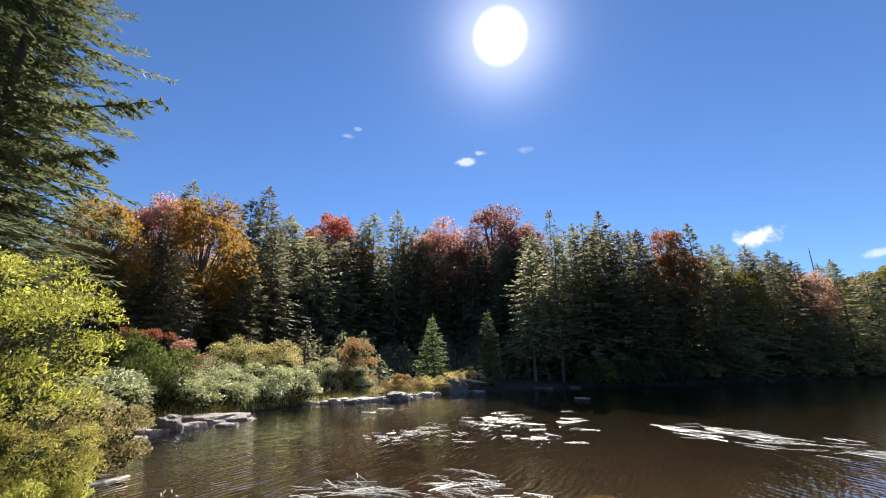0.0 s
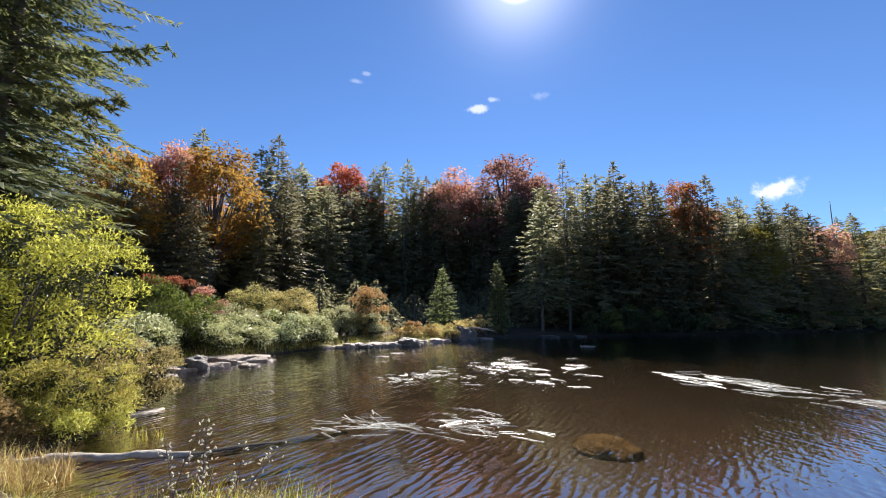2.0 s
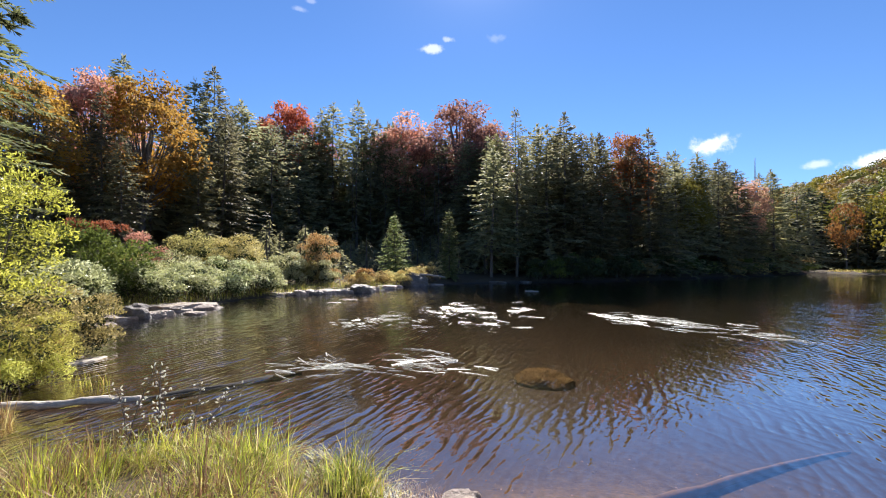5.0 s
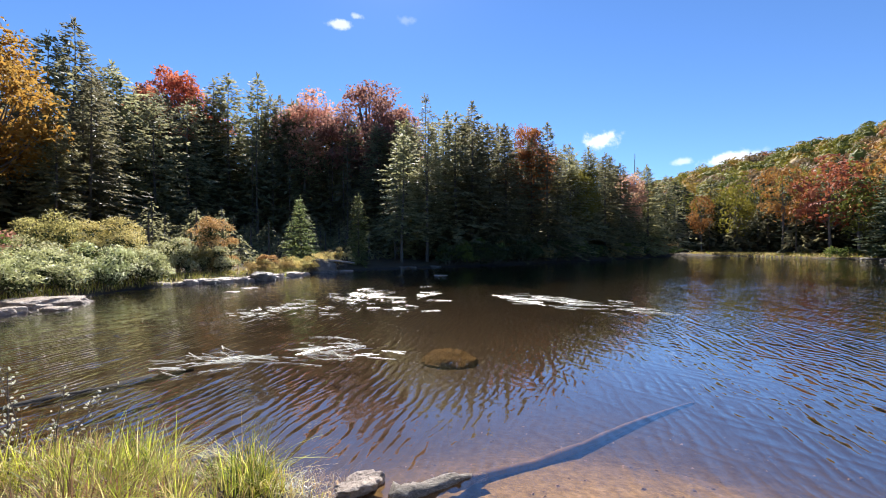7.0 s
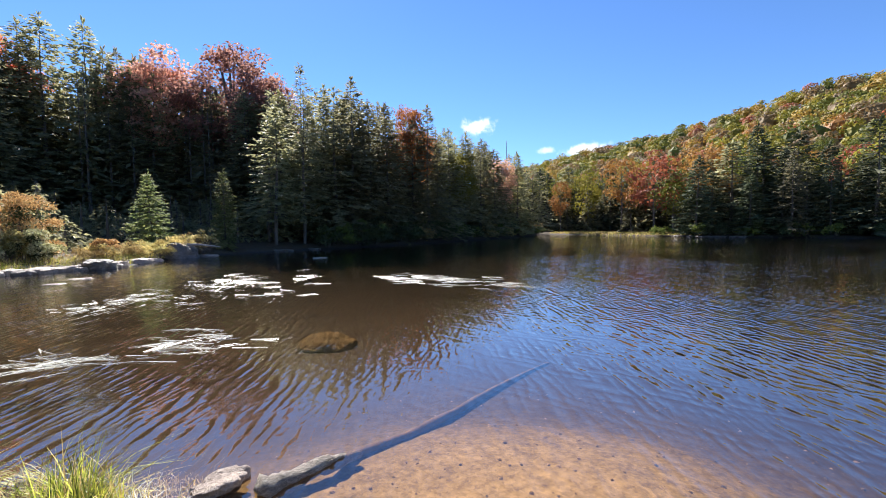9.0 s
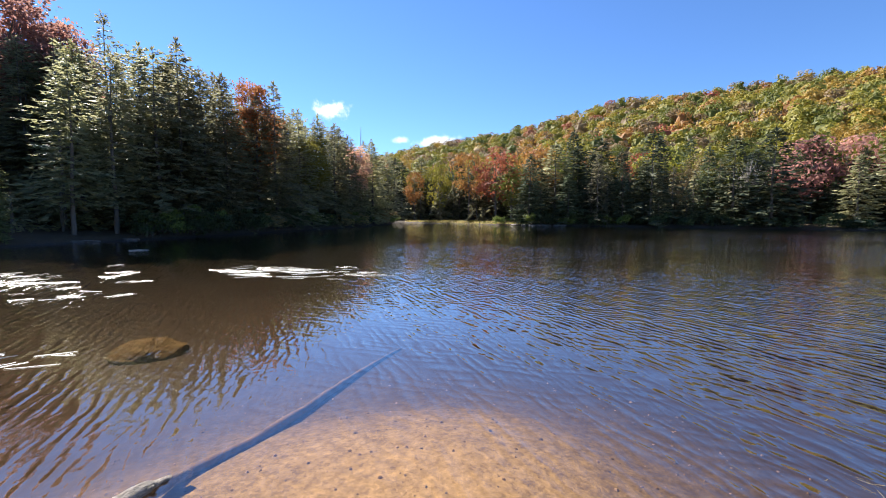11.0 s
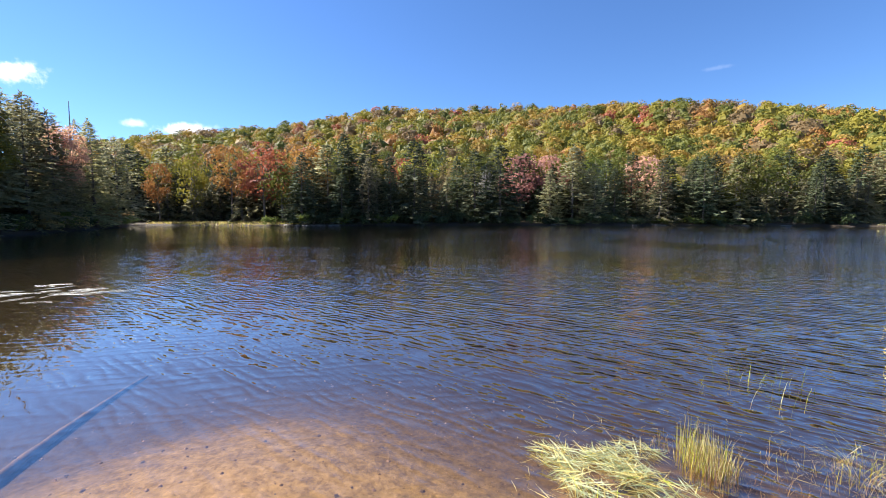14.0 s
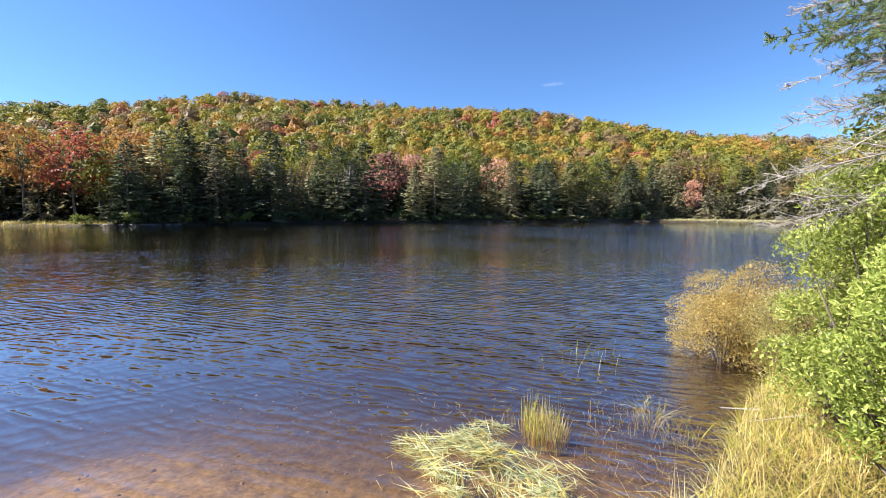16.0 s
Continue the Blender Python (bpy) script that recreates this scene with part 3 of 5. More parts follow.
# ---- trees ----
def conifer_meshes(seed, height, radius, boughs, pairs, bare=0.12, needles=SPRUCE, spray=0.5, sparse=0.0, ragged=0.3, slim=0.34, shape=0.8, tiers=48):
    """A spruce: tapered trunk with dead lower snags, tiers of drooping boughs, each a rib with side sprays in pairs."""
    rng = np.random.default_rng(seed)
    tr, cr = Geo(), Geo()
    zs = np.linspace(0, height, 9)
    bend = np.stack([0.06 * np.sin(zs * 0.5 + seed), 0.06 * np.cos(zs * 0.4), zs], 1)
    tr.tube(bend, np.maximum(0.012 * height * (1 - zs / height) ** 0.9, 0.01), 7)
    up = np.array((0, 0, 1.0))
    lobes = rng.uniform(0, 6.28, 4)
    z = bare * height
    while z < height - 0.25:
        f = (z / height - bare) / (1 - bare)
        reach = radius * (min(1, (f + 0.2) / 0.3) ** 0.7) * (1 - f) ** shape + 0.12
        n = max(4, int(boughs * (0.6 + 0.4 * (1 - f))))
        turn = rng.uniform(0, 6.28)
        for b in range(n):
            if rng.random() < sparse:
                continue
            a = turn + 2 * np.pi * (b + rng.uniform(-0.35, 0.35)) / n
            swell = 1 + 0.22 * np.sin(2 * a + lobes[0] + 0.9 * z) + 0.16 * np.sin(3 * a + lobes[1] - 1.7 * z)
            ln = reach * swell * rng.uniform(1 - ragged, 1 + 0.5 * ragged)
            lift = 0.55 * f * f + rng.uniform(-0.34, -0.08) * (1 - 0.8 * f)
            out, side = np.array((np.cos(a), np.sin(a), 0)), np.array((-np.sin(a), np.cos(a), 0))
            k = max(2, int(round(pairs * (0.3 + 0.7 * ln / radius))))
            t = (np.repeat(np.arange(k), 2) + rng.uniform(0, 0.8, 2 * k) + 0.6) / (k + 0.4)
            t = np.minimum(0.16 + 0.84 * t, 1.02)
            sg = np.tile((-1.0, 1.0), k)
            zz = z + rng.uniform(-0.12, 0.12)
            rib = out * (t * ln)[:, None] + up * (zz + ln * (lift * t - 0.22 * t * t + 0.17 * t ** 3))[:, None]
            size = spray * (0.55 + 0.45 * ln / radius) * (1.15 - 0.5 * t) * rng.uniform(0.75, 1.3, 2 * k)
            d = unit(out * 0.75 + side * (sg * rng.uniform(0.35, 0.95, 2 * k))[:, None] + up * rng.uniform(-0.5, 0.12, 2 * k)[:, None])
            nrm = unit(up + out * 0.25 + rng.normal(size=(2 * k, 3)) * 0.35)
            cr.leaves(rib + d * (size * 0.42)[:, None], d, nrm, size, size * slim * rng.uniform(0.75, 1.25, 2 * k), fold=-0.3)
            if rng.random() < 0.14 and f < 0.75:
                tr.tube([(0, 0, zz), out * ln * 0.7 + (0, 0, zz + ln * (lift * 0.7 - 0.05))], [0.02 + 0.006 * ln, 0.006], 3)
        z += height / tiers * rng.uniform(0.7, 1.3) * (1.15 - 0.35 * f)
    k = 18
    h = height - rng.uniform(-0.25, 0.75, k)
    th = rng.uniform(0, 6.28, k)
    d = unit(np.stack([np.cos(th) * 0.5, np.sin(th) * 0.5, np.ones(k)], 1))
    cr.leaves(np.stack([np.cos(th) * 0.1, np.sin(th) * 0.1, h], 1), d, rnd_dirs(rng, k), spray * 0.6, spray * 0.16)
    for _ in range(int(10 * bare / 0.12)):
        a, zz, ln = rng.uniform(0, 6.28), rng.uniform(0.08, bare + 0.12) * height, rng.uniform(0.4, 1.4)
        tr.tube([(0, 0, zz), (np.cos(a) * ln, np.sin(a) * ln, zz - 0.15 * ln)], [0.02, 0.005], 3)
    return tr.mesh("trunk", BARK, True), cr.mesh("crown", needles)


def broadleaf_meshes(seed, height, radius, lumps, per_lump, leaf, mat, stem=0.38, gap=0.0, trunk_mat=None, base=0.3, fine=True):
    """A broadleaf tree: forked trunk and limbs, crown of leaf clumps with an uneven outline."""
    rng = np.random.default_rng(seed)
    tr, cr = Geo(), Geo()
    fork = height * stem
    tr.tube([(0, 0, 0), (0.05, 0.03, fork * 0.5), (0.02, 0.1, fork), (0.12, 0.0, height * 0.85)], [0.017 * height, 0.014 * height, 0.011 * height, 0.01], 7)
    mid, half = height * (1 + base) / 2, height * (1 - base) / 2
    for _ in range(lumps):
        q = rnd_dirs(rng, 1)[0] * rng.uniform(0.35, 0.92) ** 0.6
        taper = 1.0 - 0.35 * max(0, q[2]) - 0.25 * max(0, -q[2])
        c = np.array((q[0] * radius * taper, q[1] * radius * taper, mid + q[2] * half * 0.92))
        size = radius * (rng.uniform(0.2, 0.38) if fine else rng.uniform(0.32, 0.48))
        start = np.array((0.02, 0.05, rng.uniform(fork * 0.6, min(c[2], height * 0.7)) if c[2] > fork * 0.6 else fork * 0.5))
        if fine:
            tr.tube([start, (start + c) / 2 + (0, 0, -0.08 * radius), c], [0.006 * height, 0.004 * height, 0.006], 4)
        elif rng.random() < 0.4:
            tr.tube([start, c], [0.006 * height, 0.01], 3)
        if rng.random() < gap:
            continue
        u = rnd_dirs(rng, per_lump)
        u[:, 2] = np.abs(u[:, 2]) * rng.choice([1, 1, 1, -1], per_lump)
        p = c + u * size * rng.uniform(*((0.5, 1.15) if fine else (0.82, 1.1)), per_lump)[:, None] * (1, 1, 0.75)
        d = unit(rng.normal(size=(per_lump, 3)) + u * 0.5 + (0, 0, -0.4))
        if not fine:
            d = unit(np.cross(u, d))
        cr.leaves(p, d, unit(u + rng.normal(size=(per_lump, 3)) * (0.7 if fine else 0.35)), leaf * rng.uniform(0.7, 1.3, per_lump), leaf * rng.uniform(0.45, 0.8, per_lump))
    if not cr.v:
        cr.leaves(np.array([(0, 0, height * 0.8)]), np.array([(1.0, 0, 0)]), np.array([(0, 0, 1.0)]), 0.1, 0.05)
    return tr.mesh("trunk", trunk_mat or BARK, True), cr.mesh("crown", mat)


KINDS = {}


def tree_kind(key, name, label, category, meshes, height, group):
    KINDS[key] = (name, label, category, meshes, height, group)


def plant(key, x, y, height, wide=1.0, turn=None, label="", name=""):
    """A tree of that kind at (x, y), as tall as given."""
    nm, lb, cat, (tm, cm), h0, group = KINDS[key]
    rng = random.Random(int(x * 977 + y * 131 + height * 7))
    s = height / h0
    ob = new(name or nm)
    ob.matrix_basis = pose(x, y, gz(x, y) - 0.06, rng.uniform(-1.5, 1.5), rng.uniform(-1.5, 1.5), rng.uniform(0, 360) if turn is None else turn) @ Matrix.Diagonal((s * wide, s * wide, s, 1))
    tagged(ob, label or lb, cat, group)
    part("trunk", tm, ob)
    part("crown", cm, ob)
    return ob


WEST, EAST, HILLS = "trees of the near forest edge", "trees on the far shore", "trees on the hillside"
for i in range(5):
    tree_kind(f"spruce{i}", "spruce_tree", "tall dark green spruce with drooping boughs", "tree", conifer_meshes(11 + i, 15, (3.4, 3.7, 3.2, 3.5, 4.0)[i], (9, 9, 8, 9, 9)[i], 6, (0.06, 0.12, 0.2, 0.08, 0.16)[i], SPRUCE, 0.74, 0.06, (0.3, 0.35, 0.4, 0.3, 0.4)[i], 0.42, (0.72, 0.62, 0.66, 0.8, 0.58)[i]), 15, WEST)
tree_kind("sparse", "spruce_tree", "thin spruce with sparse open top boughs", "tree", conifer_meshes(21, 15, 2.8, 7, 6, 0.2, SPRUCE, 0.62, 0.12, 0.4, 0.34), 15, WEST)
tree_kind("olive", "spruce_tree", "olive green spruce with sunlit boughs", "tree", conifer_meshes(22, 15, 3.5, 10, 7, 0.06, OLIVE, 0.72, 0.04, 0.35, 0.42, 0.7), 15, WEST)
tree_kind("fir", "fir_tree", "bright green fir with dense boughs", "tree", conifer_meshes(23, 15, 2.5, 20, 32, 0.04, GREATSPRUCE, 0.27, 0, 0.4, 0.24, 0.5, 58), 15, WEST)
tree_kind("bigolive", "spruce_tree", "olive green spruce with hanging boughs", "tree", conifer_meshes(25, 15, 2.7, 14, 20, 0.04, FARSPRUCE, 0.4, 0, 0.45, 0.28, 0.6), 15, WEST)
tree_kind("youngfir", "young_fir", "small bright green fir on the bank", "tree", conifer_meshes(24, 5, 1.35, 10, 7, 0.03, YOUNGFIR, 0.32, 0, 0.25, 0.34, 0.9), 5, WEST)
tree_kind("farspruce", "spruce_tree", "dark green spruce at the far waterline", "tree", conifer_meshes(31, 14, 3.0, 8, 3, 0.03, FARSPRUCE, 1.1, 0.03, 0.35, 0.46, 0.72, 38), 14, EAST)
tree_kind("farfir", "fir_tree", "sunlit green fir at the far waterline", "tree", conifer_meshes(32, 14, 3.2, 8, 3, 0.02, SPRUCE, 1.1, 0.03, 0.35, 0.46, 0.72, 38), 14, EAST)
tree_kind("farolive", "spruce_tree", "olive green spruce at the far waterline", "tree", conifer_meshes(33, 14, 3.0, 8, 3, 0.06, FARSPRUCE, 1.1, 0.05, 0.45, 0.46, 0.6, 38), 14, EAST)
FARTONE = dict(zip(("yellowgreen", "green", "gold", "orange", "rust", "red"), HILL))
PALETTE = dict(green=(HILLGREEN, "green"), yellowgreen=(YELLOWGREEN, "yellow-green"), gold=(GOLD, "golden yellow"), orange=(ORANGE, "orange"), red=(RED, "red"), rust=(RUST, "rust brown"), pink=(PINK, "faded pink"))
for n, (key, (mat, word)) in enumerate(PALETTE.items()):
    tree_kind(f"near_{key}", "maple_tree", f"autumn maple with {word} leaves", "tree", broadleaf_meshes(41 + n, 15, 3.7, 60, 150, 0.27, mat, 0.4), 15, WEST)
    tree_kind(f"far_{key}", "hardwood_tree", f"autumn hardwood with {word} crown", "tree", broadleaf_meshes(51 + n, 13, 4.3, 24, 46, 0.6, FARTONE.get(key, mat), 0.3, base=0.2, fine=False), 13, HILLS)
tree_kind("bare", "bare_tree", "leafless grey tree with fine branches", "tree", broadleaf_meshes(71, 11, 3.2, 70, 10, 0.25, TWIG, 0.35, 0.85, DEADWOOD), 11, EAST)

# the forest edge along the near-left shore: named tops first
for key, az, r, el, wide in (("spruce0", -39.2, 45, 21.3, 1.0), ("spruce3", -40.4, 30, 17.6, 0.75), ("spruce1", -38.6, 29, 13.6, 0.9), ("olive", -43.5, 36, 16.5, 1.1), ("spruce1", -32.3, 46, 20.3, 1.15), ("spruce0", -29.9, 47, 22.4, 0.95), ("spruce3", -26.6, 50, 19.0, 1.15), ("spruce1", -34.6, 42, 16.0, 1.1),
                             ("olive", -24.4, 52, 16.4, 1.2), ("spruce3", -21.6, 54, 16.6, 1.2), ("olive", -18.9, 56, 17.0, 1.1), ("spruce2", -17.4, 58, 19.0, 1.1), ("spruce1", -15.8, 57, 20.1, 1.0), ("spruce2", -12.4, 58, 20.7, 0.85), ("spruce0", -9.4, 58, 18.4, 1.0)):
    a = radians(az)
    plant(key, r * math.sin(a), r * math.cos(a) - 0.1, r * math.tan(radians(el)) + 1.9 - gz(r * math.sin(a), r * math.cos(a)), wide)
for key, az, r, el, wide in (("spruce3", -6.8, 57, 16.4, 1.1), ("spruce1", -3.6, 57, 16.8, 1.1), ("spruce0", -0.4, 55, 15.8, 1.1), ("spruce1", 3.4, 50, 16.2, 1.1), ("spruce3", 6.6, 47, 16.0, 1.1), ("sparse", 9.5, 44, 20.0, 1.0), ("spruce3", 11.8, 43, 17.6, 1.0),
                             ("spruce0", 15.6, 41, 18.8, 1.05), ("spruce1", 18.2, 42, 16.4, 1.0), ("olive", 20.5, 43, 15.9, 1.0)):
    a = radians(az)
    plant(key, r * math.sin(a), r * math.cos(a) - 0.2, r * math.tan(radians(el)) + 1.9 - gz(r * math.sin(a), r * math.cos(a)), wide)
for key, az, r, el, wide in (("spruce3", 25.9, 46, 15.8, 1.1), ("spruce0", 28.8, 50, 12.9, 1.0), ("spruce2", 30.7, 53, 12.3, 1.0), ("olive", 32.9, 56, 11.3, 1.2), ("olive", 35.0, 60, 10.0, 1.2), ("olive", 38.0, 66, 9.4, 1.15), ("spruce1", 39.8, 70, 8.2, 1.2)):
    a = radians(az)
    plant(key, r * math.sin(a), r * math.cos(a) - 0.2, r * math.tan(radians(el)) + 1.9 - gz(r * math.sin(a), r * math.cos(a)), wide)
for key, az, r, el, wide in (("near_gold", -37.0, 34, 20.6, 1.1), ("near_pink", -41.6, 36, 19.8, 0.9), ("near_gold", -46.2, 31, 18.6, 0.9), ("near_red", -20.8, 60, 20.0, 1.0), ("near_red", -23.8, 56, 18.0, 0.8),
                             ("near_pink", -6.0, 59, 19.8, 1.0), ("near_rust", 1.5, 56, 21.8, 1.2), ("near_rust", 5.4, 54, 19.2, 0.9), ("near_orange", 23.4, 48, 16.2, 0.8), ("near_green", 29.6, 52, 11.2, 1.0), ("near_rust", 35.6, 64, 9.4, 0.9)):
    a = radians(az)
    plant(key, r * math.sin(a), r * math.cos(a), r * math.tan(radians(el)) + 1.9 - gz(r * math.sin(a), r * math.cos(a)), wide)
# two great spruces close by on the left bank
great = plant("fir", -12.2, 8.0, 20.0, 0.84, label="great spruce with long sweeping boughs beside the willow")
plant("bigolive", -12.2, 5.0, 18.0, 1.1, label="olive green spruce with hanging boughs behind the willow")
plant("bigolive", -16.5, 10.5, 17.0, 1.2)


def long_bough(tree, base, tip, seed):
    """One bough that sweeps out past the rest of the tree, with hanging side sprays."""
    g = np.random.default_rng(seed)
    back = tree.matrix_basis.inverted()
    wood, needles = Geo(), Geo()
    t = np.linspace(0, 1, 12)
    p = np.array(base) + np.outer(t, np.array(tip) - np.array(base)) + np.outer(np.sin(t * np.pi), (0, 0, -0.25))
    wood.tube(p, np.linspace(0.05, 0.006, 12), 5)
    along = unit(np.array(tip) - np.array(base))
    side = unit(np.cross(along, (0, 0, 1.0)))
    for k in range(46):
        f = g.uniform(0.3, 1.0)
        b = np.array([np.interp(f, t, p[:, i]) for i in range(3)])
        d = unit(along * g.uniform(0.4, 1.0) + side * g.choice((-1, 1)) * g.uniform(0.3, 0.9) + np.array((0, 0, g.uniform(-0.5, 0.1))))
        ln = 0.75 * (1.25 - f) * g.uniform(0.6, 1.3)
        q = b + np.outer(np.linspace(0, 1, 4), d * ln) + np.outer(np.linspace(0, 1, 4) ** 2, (0, 0, -0.25 * ln))
        wood.tube(q, (0.012, 0.009, 0.006, 0.003), 3)
        n = int(70 * ln) + 8
        w = g.random(n)
        c = q[0] + np.outer(w, q[3] - q[0])
        e = unit(d + g.normal(size=(n, 3)) * 0.55)
        needles.leaves(c + e * 0.06, e, rnd_dirs(g, n), 0.17, 0.035)
    for name, geo, mat in (("bough", wood, BARK), ("bough_needles", needles, GREATSPRUCE)):
        me = geo.mesh(name, mat)
        me.transform(back)
        part(name, me, tree)


long_bough(great, (-12.2, 8.0, 8.7), (-7.83, 8.18, 8.29), 71)
long_bough(great, (-12.2, 8.0, 7.4), (-8.6, 8.0, 6.9), 72)
plant("youngfir", -4.2, 32.7, 5.2, 1.0, label="small pale green fir standing in sun")
plant("youngfir", 0.1, 33.6, 5.7, 0.75, label="slender young spruce on the bank")

# fill behind and between them, no taller than the forest's outline
SKY_AZ = (-75, -48, -42, -35, -27, -22, -16, -10, -5, 4, 12, 20, 24, 29, 34, 40)
SKY_EL = (26, 17, 15, 15.5, 18.0, 16.8, 18.8, 18.6, 16.6, 16.8, 17.2, 16.0, 13.8, 12.4, 10.4, 8.6)
rng = random.Random(5)
placed = []
while len(placed) < 76:
    az, t = rng.uniform(-66, 40), rng.random()
    a = radians(az)
    r = rng.uniform(18, 82)
    x, y = r * math.sin(a), r * math.cos(a)
    d = float(shore_distance(np.array([x]), np.array([y]))[0])
    if not 2.2 < d < (17 if x > 3 else 44) or x < -26 or (-17 < x < 2.5 and y < 54) or (x <= -17 and y < 20):
        continue
    gap = 2.1 + 0.05 * d
    if any((x - u) ** 2 + (y - v) ** 2 < gap * gap for u, v in placed):
        continue
    placed.append((x, y))
    top = r * math.tan(radians(np.interp(az, SKY_AZ, SKY_EL))) + 1.9 - gz(x, y)
    h = min(top, rng.uniform(15, 24)) * rng.uniform(0.9, 1.04)
    if -17 < x < 3:
        h = min(h, 0.9 * (y - 32))
    plant(rng.choice(("spruce0", "spruce1", "spruce2", "spruce3", "spruce4", "olive", "spruce4")), x, y, max(4, h), rng.uniform(0.9, 1.25))

# the far shore's first row
for key, az, r, el, wide in (("far_orange", 43.4, 84, 6.2, 0.55), ("far_yellowgreen", 46.6, 84, 7.6, 0.75), ("far_orange", 50.8, 80, 9.0, 0.75), ("far_red", 54.5, 76, 8.8, 0.95), ("far_green", 56.5, 73, 6.2, 1.1),
                             ("far_orange", 59.5, 78, 9.6, 1.0), ("farspruce", 64.5, 76, 10.6, 1.0), ("farfir", 67.5, 68, 7.6, 1.0), ("farspruce", 70.5, 70, 6.6, 0.9), ("farolive", 73.6, 70, 9.8, 1.25)):
    a = radians(az)
    plant(key, r * math.sin(a), r * math.cos(a) - 0.5, r * math.tan(radians(el)) + 1.9 - gz(r * math.sin(a), r * math.cos(a)), wide)
for key, az, r, el, wide in (("farspruce", 79.5, 74, 7.6, 1.1), ("bare", 83.2, 76, 7.2, 1.0), ("far_pink", 88.0, 80, 8.4, 1.0), ("far_pink", 92.0, 84, 8.2, 0.9), ("farfir", 97.5, 78, 6.6, 1.1),
                             ("far_pink", 103.5, 86, 7.6, 0.9), ("farfir", 105.0, 80, 6.6, 1.1), ("farolive", 109.5, 84, 6.8, 1.2), ("far_green", 113.0, 88, 6.6, 1.0), ("far_pink", 126.5, 104, 4.0, 0.7)):
    a = radians(az)
    plant(key, r * math.sin(a), r * math.cos(a) - 0.5, r * math.tan(radians(el)) + 1.9 - gz(r * math.sin(a), r * math.cos(a)), wide)
rng = random.Random(9)
placed = []
while len(placed) < 88:
    az, r = rng.uniform(37, 136), rng.uniform(60, 125)
    a = radians(az)
    x, y = r * math.sin(a), r * math.cos(a)
    d = float(shore_distance(np.array([x]), np.array([y]))[0])
    if not 2.0 < d < 13 or (az < 58 and d < 9) or (az > 121 and d < 7):
        continue
    if any((x - u) ** 2 + (y - v) ** 2 < 5.5 for u, v in placed):
        continue
    placed.append((x, y))
    plant(rng.choice(("farspruce", "farspruce", "farspruce", "farolive", "farfir")), x, y, rng.uniform(5.0, 13.5), rng.uniform(1.0, 1.6))

# hardwoods up the hillside
placed = []
tries = 0
while len(placed) < 190 and tries < 20000:
    tries += 1
    az, r = rng.uniform(35, 139), 70 + 75 * rng.random()
    a = radians(az)
    x, y = r * math.sin(a), r * math.cos(a)
    d = float(shore_distance(np.array([x]), np.array([y]))[0])
    if d < 11 or d > 46:
        continue
    gap = 4.3
    if any((x - u) ** 2 + (y - v) ** 2 < gap * gap for u, v in placed):
        continue
    placed.append((x, y))
    if d < 24:
        key = rng.choice(("far_green", "far_yellowgreen", "farspruce", "far_rust", "far_green", "farolive", "farspruce", "far_yellowgreen"))
    else:
        key = rng.choice(("far_yellowgreen",) * 6 + ("far_green",) * 6 + ("far_gold",) * 3 + ("far_rust",) * 4 + ("far_orange", "far_red" if rng.random() < 0.5 else "far_green"))
    plant(key, x, y, rng.uniform(8, 12) if d < 24 else rng.uniform(7, 10.5), rng.uniform(0.9, 1.25))


